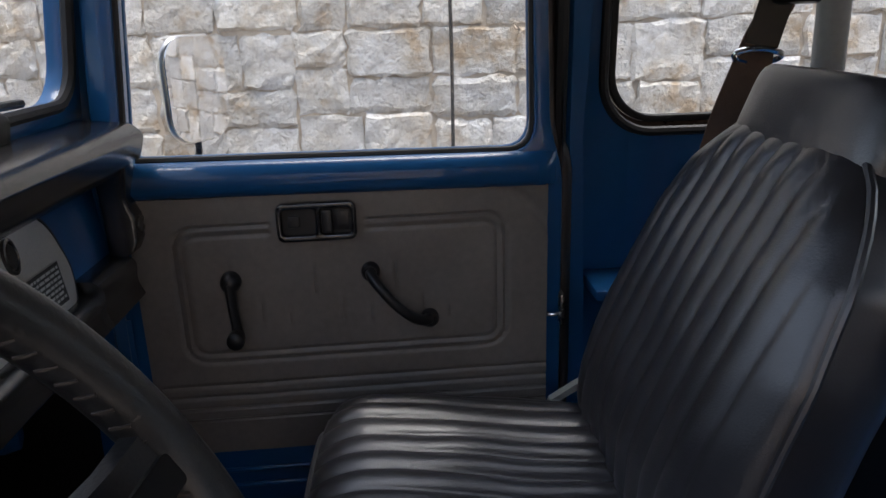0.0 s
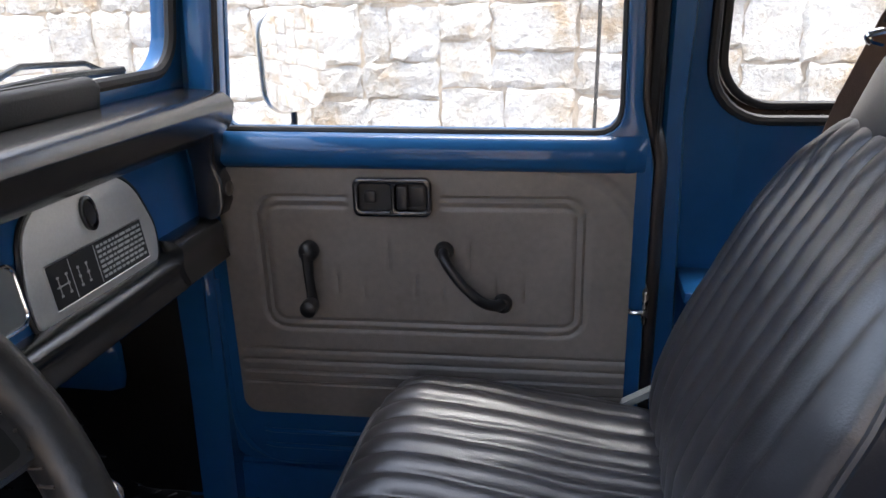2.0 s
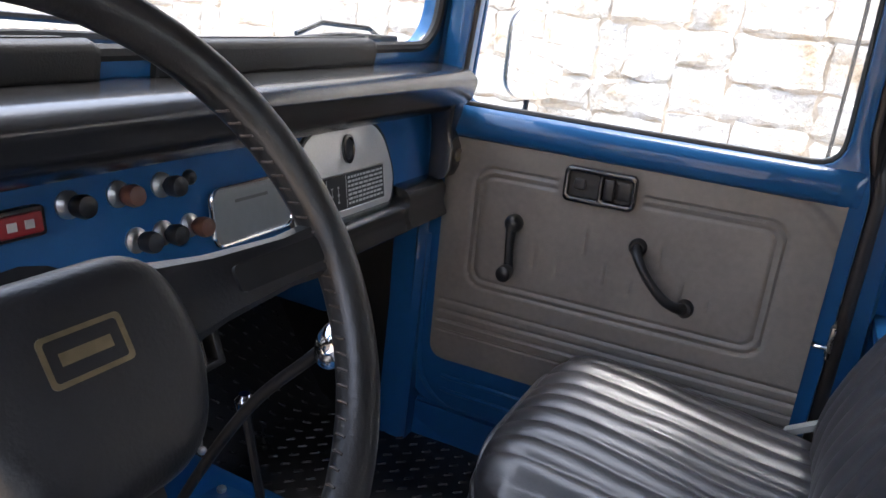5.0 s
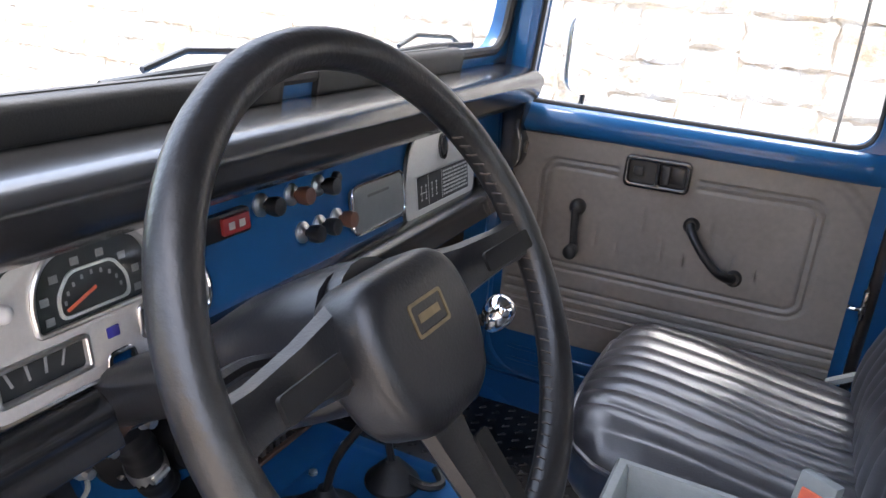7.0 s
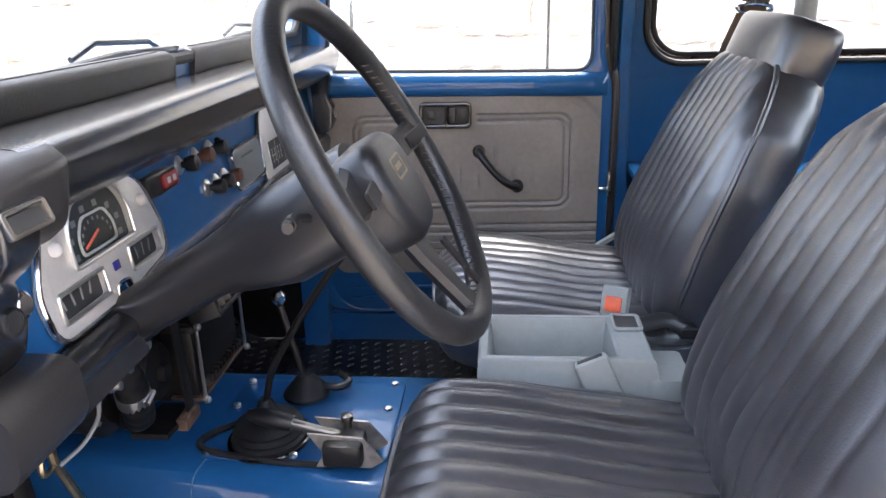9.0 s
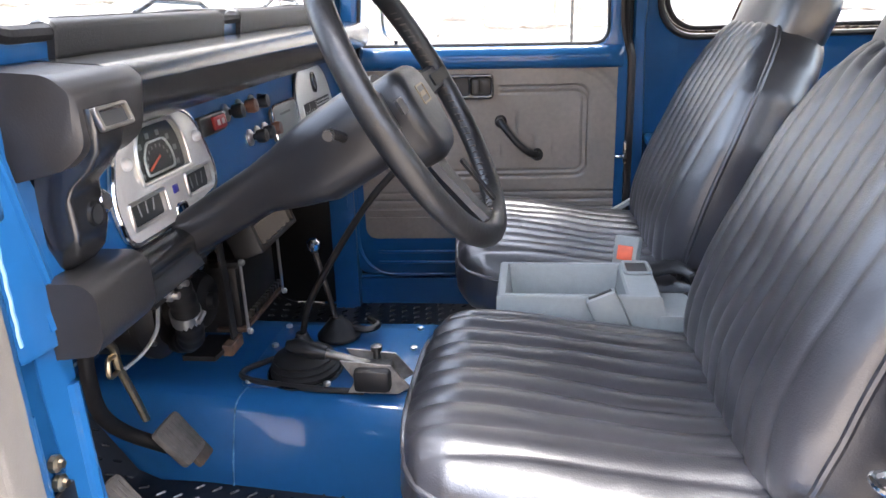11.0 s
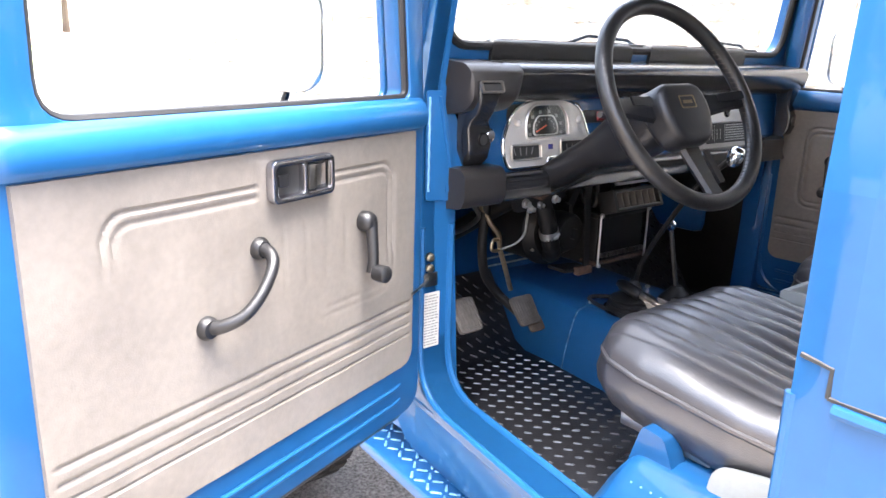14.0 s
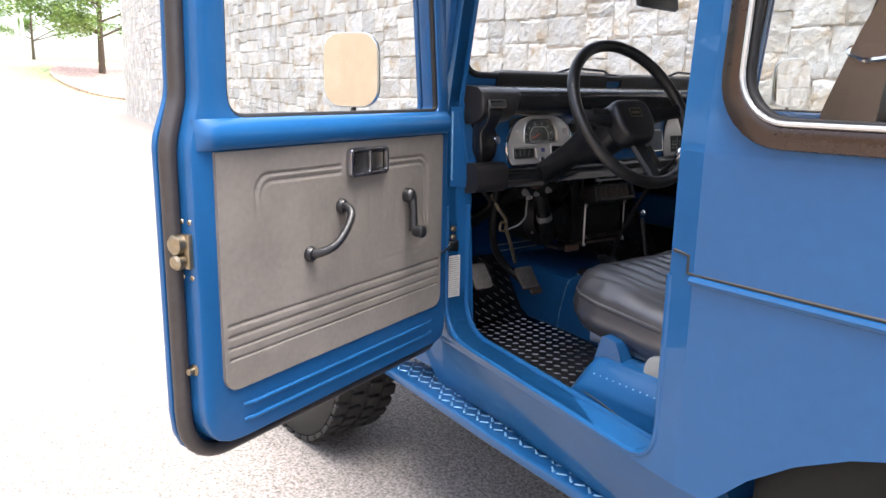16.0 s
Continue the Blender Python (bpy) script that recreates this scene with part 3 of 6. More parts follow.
# running boards with raised treads
for sign in (-1, 1):
    rb = thing("running_board", "blue painted steel running board with raised diamond treads", "running board", group="running boards")
    y0, y1 = 0.575, 0.735
    edge = lambda x: curve([(-0.75, 0.700), (-0.2, 0.738), (0.12, 0.752), (0.42, 0.758)], x)
    outline = [(-0.75, y0), (0.40, y0)] + [(x, edge(x)) for x in (0.40, 0.12, -0.2, -0.75)]
    if sign < 0:
        outline = [(x, -y) for x, y in outline]
    part("board", moved(slab(outline, 0.030, (), 0.008, 3), Matrix.Translation((0, 0, 0.420))), BLUE, rb)
    one = box(-0.0120, 0.0120, -0.0032, 0.0032, 0, 0.0032, 0.0013, 1)
    places = [pose(-0.728 + i * 0.0275, sign * (y0 + 0.018 + j * 0.0275), 0.4495, 0, 0, 40 if (i + j) % 2 else -40) for i in range(40) for j in range(7) if y0 + 0.018 + j * 0.0275 < edge(-0.728 + i * 0.0275) - 0.016]
    if sign < 0:
        # treads on this board are paler, a painted reflection of the sky
        first = part("tread", one, TREADBLUE, rb)
        first.matrix_world = places[0]
        for m in places[1:]:
            ob = new("tread", first.data)
            ob.parent = rb
            ob.matrix_world = m
    else:
        tagged(part("treads", join(*[moved(one.copy(), m) for m in places]), BLUE, rb), kind="stuff")


# tyres
def tyre(x, y, label):
    w = thing("road_wheel", label, "wheel", group="wheels", at=(x, y, GROUND + 0.39))
    prof = [(0.20, -0.10), (0.25, -0.118), (0.33, -0.124), (0.375, -0.110), (0.385, -0.08), (0.386, 0.08), (0.375, 0.110), (0.33, 0.124), (0.25, 0.118), (0.20, 0.10)]
    part("tyre", moved(lathe(prof, 48), pose(0, 0, 0, 90, 0, 0)), TYRE, w, "black mud-terrain tyre")
    bm = bmesh.new()
    for k in range(40):
        for row, off in ((-0.09, 0), (-0.032, 0.5), (0.032, 0), (0.09, 0.5)):
            b = box(-0.021, 0.021, row - 0.023, row + 0.023, 0.378, 0.397, 0.003, 1)
            bm = join(bm, moved(b, pose(0, 0, 0, 0, 360 * (k + off) / 40, 0)))
    tagged(part("tread", bm, TYRE, w), kind="stuff")
    part("rim", moved(lathe([(0.05, -0.05), (0.10, -0.06), (0.19, -0.05), (0.205, -0.10), (0.205, 0.10), (0.18, 0.05), (0.05, 0.05)], 32), pose(0, 0, 0, 90, 0, 0)), STEEL, w)
    return w


front = tyre(-1.25, -0.68, "black mud-terrain tyre under the front wing")
copy_thing(front, pose(-1.25, 0.67, GROUND + 0.39))
copy_thing(front, pose(0.98, -0.70, GROUND + 0.39))
copy_thing(front, pose(0.98, 0.69, GROUND + 0.39))
# == doors ==
PANEL_U, PANEL_Z = (0.05, 0.755), (0.745, 1.18)


def groove_depth(u, z, turned):
    """How deep the pressed lines of the door's vinyl panel lie at a place."""
    d = 0.0

    def line(dist, half, deep):
        return -deep * max(0.0, 1 - (dist / half) ** 2) if abs(dist) < half else 0.0

    def frame_dist(u0, u1, z0, z1, r):
        cu, cz = (u0 + u1) / 2, (z0 + z1) / 2
        qx, qz = abs(u - cu) - (u1 - u0) / 2 + r, abs(z - cz) - (z1 - z0) / 2 + r
        return math.hypot(max(qx, 0), max(qz, 0)) + min(max(qx, qz), 0) - r
    near_bezel = math.hypot(max(0, abs(u - 0.352) - 0.075), max(0, abs(z - 1.137) - 0.04)) < 0.004
    if not near_bezel:
        d += line(frame_dist(0.115, 0.665, 0.910, 1.134, 0.035), 0.0045, 0.0035)
        d += line(frame_dist(0.129, 0.651, 0.924, 1.120, 0.024), 0.0045, 0.0030)
    if turned:
        # the pressed frame has worn away towards the latch and along its foot
        d *= min(1.0, max(0.0, (z - 1.05) / 0.05)) if u > 0.30 else min(1.0, max(0.12, (z - 0.94) / 0.06))
    for zz in (0.868, 0.847, 0.826, 0.805):
        if 0.06 < u < 0.745:
            d += line(z - zz, 0.0036, 0.0032)
    # short creases from the stitching behind the vinyl
    for k in range(9):
        low, high = ((1.005, 1.085), (0.955, 1.01), (0.96, 1.03))[k * 2 % 3] if not turned else (0.97, 1.085)
        if low < z < high:
            d += line(u - 0.20 - 0.046 * k, 0.004, (0.0011 if turned else 0.0022) * min(1, (z - low) / 0.015, (high - z) / 0.03))
    # soft swelling and a few dents
    d += 0.0016 * noise.noise(Vector((u * 7, z * 7, 3.1))) + 0.0007 * noise.noise(Vector((u * 25, z * 25, 1.7)))
    c = math.hypot(u - 0.60, z - 1.02)
    d += line(c - 0.165, 0.012, 0.003) if (u > 0.60 and z > 1.02 and not turned) else 0.0
    return d


def door(name, place, s, label, mirror_turn, turned):
    """A front door: u runs from hinge to latch, v up, w out; s stretches it along u."""
    M = place @ Matrix.Diagonal((s, 1, 1, 1))
    d = thing(name, label, "car door", kind="structure")
    e = 0.0 if turned else -0.036
    f = 0.0 if turned else -0.062
    P = lambda nm, bm, mat, lab="", par=d: part(nm, moved(bm, M), mat, par, lab)
    lower = rounded([(0.012, 0.64), (0.800 + e, 0.64), (0.800 + e, 1.19), (0.778 + e, 1.27), (0.765 + e, 1.80), (0.055, 1.80), (0.012, 1.24)], [0.05, 0.09, 0.02, 0.02, 0.03, 0.03, 0.01], 5)
    foot = 0.013 if turned else 0.0
    outer = rounded([(0.0, 0.622 - foot), (0.826 + e, 0.622 - foot), (0.826 + e, 1.20), (0.796 + e, 1.275), (0.78 + e, 1.815), (0.045, 1.815), (0.0, 1.24)], [0.05, 0.11, 0.02, 0.02, 0.03, 0.03, 0.01], 5)
    drop = 0.0 if turned else 0.009
    hole = rounded([(0.055, 1.236), (0.716, 1.236 - drop), (0.708, 1.75), (0.105, 1.75)], [0.02, 0.045, 0.05, 0.05], 5)
    P("inner_skin", slab(lower, 0.052, (hole,), 0.006), BLUE)
    skin = slab(outer, 0.012, (hole,), 0.003)
    P("outer_skin", moved(skin, Matrix.Translation((0, 0, 0.055))), BLUE)
    P("weather_strip", moved(tube([(u, v, 0.0) for u, v in rounded([(0.006, 0.631 - foot), (0.812 + e, 0.631 - foot), (0.812 + e, 1.195), (0.786 + e, 1.272), (0.772 + e, 1.807), (0.05, 1.807), (0.006, 1.24)], [0.05, 0.10, 0.02, 0.02, 0.03, 0.03, 0.01], 7)], 0.015, 14, closed=True, flat=1.0), Matrix.Translation((0, 0, 0.043))), SEALRUBBER)
    # the rounded rail under the window
    rail = loft([[(u, v, w) for v, w in ((1.182, 0.004), (1.184, -0.010), (1.194, -0.019), (1.212, -0.020), (1.226, -0.014), (1.236, -0.002), (1.236, 0.01))] for u in (0.03, 0.2, 0.5, 0.70, 0.74, 0.755 + e, 0.768 + e, 0.778 + e, 0.785 + e, 0.790 + e)], closed_ring=False)
    for v in rail.verts:
        if v.co.x > 0.75 + e and v.co.z < 0.002:
            v.co.z = 0.002 + (v.co.z - 0.002) * max(0.0, 1 - ((v.co.x - 0.75 - e) / 0.040) ** 2)
        v.co.y -= drop * v.co.x / 0.716
    P("rail", rail, BLUE)
    P("window_rubber", tube([(u, v, 0.012) for u, v in hole], 0.007, 8, closed=True), RUBBER)
    # pressed ribs below the panel
    for zz in (0.676, 0.706):
        P("rib", tube([(0.08, zz, 0.002), (0.10, zz, -0.003), (0.69, zz, -0.003), (0.71, zz, 0.002)], 0.0042, 10), BLUE)
    # the vinyl panel, a relief
    bm = bmesh.new()
    nu, nv = 150, 170
    (u0, u1), (z0, z1) = PANEL_U, PANEL_Z
    u1 -= 0.0 if turned else 0.018
    vs = {}
    for i in range(nu + 1):
        for j in range(nv + 1):
            u, z = u0 + (u1 - u0) * i / nu, z0 + (z1 - z0) * j / nv
            # rounded lower corners
            r = 0.03
            if z < z0 + r:
                k = r - math.sqrt(max(0, r * r - (z0 + r - z) ** 2))
                u = min(max(u, u0 + k), u1 - k)
            vs[i, j] = bm.verts.new((u, z, -0.007 - groove_depth(u, z, turned)))
    for i in range(nu):
        for j in range(nv):
            try:
                bm.faces.new((vs[i, j], vs[i + 1, j], vs[i + 1, j + 1], vs[i, j + 1]))
            except ValueError:
                pass
    rim = [e for e in bm.edges if e.is_boundary]
    got = bmesh.ops.extrude_edge_only(bm, edges=rim)
    for v in got["geom"]:
        if isinstance(v, bmesh.types.BMVert):
            v.co.z = 0.001
    P("panel", bm, PANEL, "brown-grey vinyl trim panel with pressed lines")
    # inside handle in its bezel; on the driver's door the lever sits towards the hinge
    V = lambda bm: warped(bm, lambda c: Vector((0.704 - c.x, c.y, c.z))) if turned else bm
    # bezel and lever carry light in their colour: brighter driver's side, black passenger's
    bez = slab(rrect(0.287, 0.417, 1.107, 1.168, 0.012), 0.016, (rrect(0.297, 0.350, 1.117, 1.158, 0.006), rrect(0.358, 0.408, 1.117, 1.158, 0.006)), 0.004)
    bz = P("handle_bezel", V(moved(bez, Matrix.Translation((0, 0, -0.022)))), DARKCHROME if turned else GLOSSBLACK, "dark chromed handle bezel in its lit tone" if turned else "dark chromed handle bezel in its shaded tone")
    P("cup", moved(box(0.295, 0.41, 1.115, 1.16, 0.0, 0.002), Matrix.Translation((0, 0, -0.0095))), INK, "", bz)
    P("lever", V(join(moved(slab(rrect(0.36, 0.378, 1.119, 1.156, 0.004), 0.010, (), 0.003), Matrix.Translation((0, 0, -0.021))), moved(box(0.378, 0.405, 1.122, 1.153, 0.0, 0.003, 0.001), Matrix.Translation((0, 0, -0.0125))))), GUNMETAL if turned else PLASTIC, "dull metal release lever in its lit tone" if turned else "dull metal release lever in its shaded tone", bz)
    P("lock_tab", V(moved(slab(rrect(0.305, 0.325, 1.128, 1.147, 0.004), 0.006, (), 0.002), Matrix.Translation((0, 0, -0.016)))), PLASTIC, "", bz)
    # window crank
    cr = P("window_crank", join(
        moved(lathe([(0.017, 0.0), (0.017, 0.012), (0.013, 0.02), (0.006, 0.024)], 18), pose(0.203, 1.047, -0.008, 180, 0, 0)),
        tube([(0.203, 1.047, -0.024), (0.205, 1.01, -0.030), (0.208, 0.985, -0.033), (0.209, 0.966, -0.033)], [0.011, 0.009, 0.009, 0.011], 10, flat=0.7)), PLASTIC, "black window crank")
    P("knob", moved(lathe([(0.008, 0.0), (0.013, 0.004), (0.0145, 0.015), (0.014, 0.026), (0.010, 0.03), (0.003, 0.031)], 18), pose(0.209, 0.966, -0.034, 180, 0, 0)), PLASTIC, "", cr)
    # grab handle
    path = smooth_path([(0.434, 1.050, -0.004), (0.436, 1.048, -0.028), (0.447, 1.036, -0.045), (0.472, 1.008, -0.051), (0.500, 0.983, -0.047), (0.522, 0.969, -0.028), (0.531, 0.965, -0.004)], 6)
    gb = P("grab_handle", tube(path, [0.0105 - 0.0025 * math.sin(math.pi * k / (len(path) - 1)) for k in range(len(path))], 12), PLASTIC, "black curved grab handle")
    for u, v in ((0.434, 1.050), (0.531, 0.965)):
        P("boss", moved(lathe([(0.016, 0), (0.016, 0.006), (0.012, 0.012), (0.004, 0.013)], 16), pose(u, v, -0.006, 180, 0, 0)), PLASTIC, "", gb)
        P("screw", moved(lathe([(0.005, 0), (0.004, 0.004)], 10), pose(u, v, -0.018, 180, 0, 0)), STEEL, "", gb)
    # latch on the rear edge, with its screws
    lt = P("latch", join(moved(box(0.0, 0.012, 0.985, 1.045, 0.006, 0.045, 0.003), Matrix.Translation((0.798 + f, 0, 0))),
                         moved(lathe([(0.017, 0), (0.017, 0.014), (0.010, 0.018)], 16), Matrix.Translation((0.810 + f, 1.028, 0.026)) @ pose(0, 0, 0, 0, 90, 0)),
                         moved(lathe([(0.014, 0), (0.014, 0.012), (0.010, 0.016)], 16), Matrix.Translation((0.810 + f, 0.998, 0.026)) @ pose(0, 0, 0, 0, 90, 0))), BRASS, "yellow zinc-plated latch")
    for v, w in ((1.065, 0.012), (1.065, 0.032), (0.968, 0.012), (0.968, 0.036)):
        P("screw", moved(lathe([(0.006, 0), (0.004, 0.004)], 10), Matrix.Translation((0.798 + f, v, w)) @ pose(0, 0, 0, 0, 90, 0)), BRASS, "", lt)
    P("bump_stop", moved(lathe([(0.011, 0), (0.011, 0.004), (0.006, 0.006), (0.006, 0.016)], 12), Matrix.Translation((0.798 + f, 0.80, 0.02)) @ pose(0, 0, 0, 0, 90, 0)), BRASS)
    pane = P("pane", moved(slab([(0.05, 1.23), (0.722, 1.23 - drop), (0.714, 1.755), (0.10, 1.755)], 0.004), Matrix.Translation((0, 0, 0.024))), GLASS)
    pane.visible_shadow = False
    # outside mirror on its arm
    n = Vector((math.cos(radians(mirror_turn)), 0, -math.sin(radians(mirror_turn))))
    mm = facing((0.155 if mirror_turn > 30 else 0.235, 1.330, 0.13), n.cross(Vector((0, 1, 0))), (0, 1, 0))
    if (mm.to_3x3() @ Vector((0, 0, 1))).dot(n) < 0:
        mm = mm @ Matrix.Diagonal((-1, 1, -1, 1))
    ob = part("mirror", moved(moved(slab(rrect(-0.071, 0.071, -0.085, 0.085, 0.045, 6), 0.013, (), 0.005), mm @ Matrix.Translation((0, 0, -0.0125))), M), STEEL, d, "bright metal outside mirror")
    part("glass", moved(moved(slab(rrect(-0.068, 0.068, -0.082, 0.082, 0.042, 6), 0.003), mm), M), MIRROR, ob, "mirror glass")
    P("arm", tube(smooth_path([mm @ Vector((0, -0.085, -0.015)), mm @ Vector((0, -0.11, -0.02)), (0.12, 1.20, 0.10), (0.09, 1.18, 0.068)], 5), 0.006, 8), PLASTIC, "", ob)
    return d


# passenger door, closed; driver's door, swung wide open
U = Vector((1, 0.037, 0)).normalized()
passenger = facing((-0.456, 0.628, 0), U, (0, 0, 1)) @ Matrix.Diagonal((1, 1, -1, 1))
door("door_1", passenger, 0.935, "closed blue passenger door with a brown-grey vinyl panel", 31, False)
driver = facing((-0.4145, -0.710, 0), (0.345, -0.939, 0), (0, 0, 1))
door("door_2", driver, 1.0, "open blue driver's door with a brown-grey vinyl panel", 14, True)

# == seats ==
PLEATS, PLEAT_ZONE = 9, 0.195


def pleat(y, a, seed):
    """Soft upholstery rolls with narrow sewn valleys; a runs along them."""
    if abs(y) > PLEAT_ZONE:
        return -0.004 * max(0.0, 1 - ((abs(y) - PLEAT_ZONE) / 0.006))
    wander = 0.03 * noise.noise(Vector((a * 5, seed, round(y * 20) * 0.7)))
    ph = (y / PLEAT_ZONE * 0.5 + 0.5) * PLEATS + wander
    return 0.0085 * abs(math.sin(math.pi * ph)) ** 0.7 - 0.004


def padded(nu, nv, place, skirt, middle):
    """A stuffed pad: its top from place(a, b), a and b in -1..1, and a skirt of offsets (down, inset) below the seam."""
    bm = bmesh.new()
    rows = [[bm.verts.new(place(-1 + 2 * i / nu, -1 + 2 * j / nv)) for j in range(nv + 1)] for i in range(nu + 1)]
    for i in range(nu):
        for j in range(nv):
            bm.faces.new((rows[i][j], rows[i + 1][j], rows[i + 1][j + 1], rows[i][j + 1]))
    rim = [rows[0][j] for j in range(nv + 1)] + [rows[i][nv] for i in range(1, nu + 1)] + [rows[nu][j] for j in range(nv - 1, -1, -1)] + [rows[i][0] for i in range(nu - 1, 0, -1)]
    seam = [v.co.copy() for v in rim]
    prev = rim
    for down, inset in skirt:
        cur = []
        for base in seam:
            towards = Vector((middle.x - base.x, middle.y - base.y, middle.z - base.z))
            flat_ = towards - down * (towards.dot(down) / down.length_squared)
            puff = 0.003 * noise.noise(base * 14 + down * 9)
            cur.append(bm.verts.new(base + down + flat_.normalized() * (inset + puff)))
        for k in range(len(rim)):
            bm.faces.new((prev[k - 1], prev[k], cur[k], cur[k - 1]))
        prev = cur
    bm.faces.new(prev)
    return bm, seam


SEAT_X = (-0.124, 0.365)
SEAT_W = [(0.0, 0.150), (0.012, 0.185), (0.05, 0.226), (0.12, 0.252), (0.25, 0.266), (0.6, 0.266), (0.85, 0.250), (0.95, 0.232), (1.0, 0.205)]


def cushion_place(a, b):
    s_ = (a + 1) / 2
    s_ = s_ ** 1.25
    x = SEAT_X[0] + (SEAT_X[1] - SEAT_X[0]) * s_
    # the front edge bows forward in the middle
    x -= 0.007 * (1 - b * b) * (1 - s_)
    y = b * curve(SEAT_W, s_) * 0.925
    front = min(1.0, (x - SEAT_X[0] + 0.012) / 0.085)
    rise = math.sqrt(max(0.0, 1 - (1 - max(0.0, front)) ** 2))
    side = math.sqrt(max(0.0, 1 - max(0.0, (abs(b) - 0.56) / 0.44) ** 2.0))
    z = 0.828 - 0.046 * s_ + 0.054 * rise * side + 0.010 * (1 - b * b) * math.sin(math.pi * min(1, s_ * 1.1))
    z -= 0.012 * math.exp(-((s_ - 0.62) / 0.22) ** 2) * (1 - b * b)
    fade = min(1.0, max(0.0, (1 - abs(a)) / 0.06)) * min(1, max(0, (1 - abs(b)) / 0.1))
    z += fade * (pleat(y, x, 1.0) * (0.75 + 0.25 * math.sin(9 * x + 14 * y)) + 0.004 * noise.noise(Vector((x * 9, y * 9, 2.0))) + 0.0010 * noise.noise(Vector((x * 24, y * 14, 7.0))))
    return Vector((x, y, z))


BACK_X = [(0.79, 0.305), (0.86, 0.312), (0.96, 0.336), (1.05, 0.367), (1.15, 0.407), (1.245, 0.452), (1.29, 0.476)]
BACK_W = [(0.79, 0.185), (0.81, 0.218), (0.86, 0.246), (0.93, 0.258), (1.08, 0.256), (1.17, 0.236), (1.225, 0.206), (1.262, 0.170), (1.281, 0.135), (1.29, 0.10)]


def back_place(a, b):
    s_ = (a + 1) / 2
    z = 0.79 + 0.50 * s_
    y = b * curve(BACK_W, z) * 0.955
    end = min(s_ / 0.14, (1 - s_) / 0.10, 1.0)
    end = math.sqrt(max(0.0, 1 - (1 - end) ** 2))
    side = math.sqrt(max(0.0, 1 - max(0.0, (abs(b) - 0.55) / 0.45) ** 2.2))
    bulge = curve([(0.0, 0.040), (0.25, 0.056), (0.45, 0.054), (0.8, 0.036), (1.0, 0.03)], s_)
    x = eased(BACK_X, z, 0.03) - bulge * end * side
    fade = min(1.0, max(0.0, (1 - abs(a)) / 0.08)) * min(1, max(0, (1 - abs(b)) / 0.1))
    x -= fade * (0.8 * pleat(y, z, 5.0) + 0.005 * noise.noise(Vector((z * 7, y * 9, 4.0))) + 0.001 * noise.noise(Vector((z * 22, y * 12, 9.0))))
    # the buttoned hollow in the small of the back
    x += 0.006 * math.exp(-((z - 1.02) / 0.045) ** 2 - (y / 0.10) ** 2)
    return Vector((x, y, z))


def seat(label):
    s = thing("bucket_seat", label, "seat", group="front seats")
    bm, seam = padded(54, 128, cushion_place, [(Vector((0, 0, -0.030)), -0.006), (Vector((0, 0, -0.055)), -0.002), (Vector((0, 0, -0.080)), 0.012), (Vector((0, 0, -0.100)), 0.045)], Vector((0.13, 0, 0.8)))
    part("cushion", bm, VINYL, s, smooth=75)
    part("piping", tube([p + Vector((0, 0, -0.001)) for p in seam][::2], 0.0052, 8, closed=True), VINYL, s)
    bm, seam = padded(54, 128, back_place, [(Vector((0.030, 0, -0.010)), -0.006), (Vector((0.062, 0, -0.020)), -0.004), (Vector((0.088, 0, -0.028)), 0.014), (Vector((0.100, 0, -0.032)), 0.045)], Vector((0.38, 0, 1.03)))
    part("backrest", bm, VINYL, s, smooth=75)
    part("piping", tube([p + Vector((0.001, 0, 0)) for p in seam][::2], 0.0052, 8, closed=True), VINYL, s)
    # headrest: a stuffed block with sewn side panels
    H = Matrix.Translation((0.450, 0, 1.252)) @ facing((0, 0, 0), (0, 1, 0), (0.36, 0, 1))
    rings = []
    for v, k in ((-0.006, 0.70), (-0.003, 0.84), (0.004, 0.93), (0.016, 0.985), (0.036, 1.0), (0.060, 1.0), (0.082, 0.99), (0.096, 0.965), (0.104, 0.92), (0.109, 0.84), (0.111, 0.70)):
        a, b = (0.163 - 0.09 * max(v, 0)) * (0.55 + 0.45 * k), 0.056 * k
        ring = []
        for j in range(48):
            c_, s_ = math.cos(math.pi * j / 24), math.sin(math.pi * j / 24)
            x, w = a * math.copysign(abs(c_) ** 0.42, c_), b * math.copysign(abs(s_) ** 0.55, s_)
            crown = 0.010 * (1 - (x / 0.165) ** 2) * (1 if w > 0 else -0.6)
            ring.append((x + 0.003 * noise.noise(Vector((x * 14, v * 14, w * 14))), v, 0.048 + w + crown + 0.002 * noise.noise(Vector((x * 20, v * 20, w * 20 + 5)))))
        rings.append(ring)
    hr = loft(rings)
    part("headrest", moved(hr, H), VINYL, s, smooth=60)
    for y in (-0.131, 0.131):
        part("headrest_seam", tube([H @ Vector((y, v, w)) for v, w in rounded([(0.004, 0.010), (0.108, 0.010), (0.108, 0.094), (0.004, 0.094)], 0.03, 4)], 0.0025, 6, closed=True), VINYL, s)
    for y in (-0.06, 0.06):
        part("headrest_post", bar((0.505, y, 1.20), (0.525, y, 1.30), 0.006), CHROME, s)
    # frame and slide rails
    part("seat_frame", box(-0.05, 0.36, -0.20, 0.20, 0.738, 0.760, 0.006), GREYPL, s)
    for y in (-0.20, 0.20):
        part("slide_rail", box(-0.04, 0.38, y - 0.022, y + 0.022, 0.712, 0.740, 0.004), STEEL, s)
    return s


driver_seat = seat("black pleated vinyl bucket seat with headrest, behind the steering wheel")
driver_seat.location = (0, -0.350, 0)
other = copy_thing(driver_seat, pose(0, 0.358, 0.004))
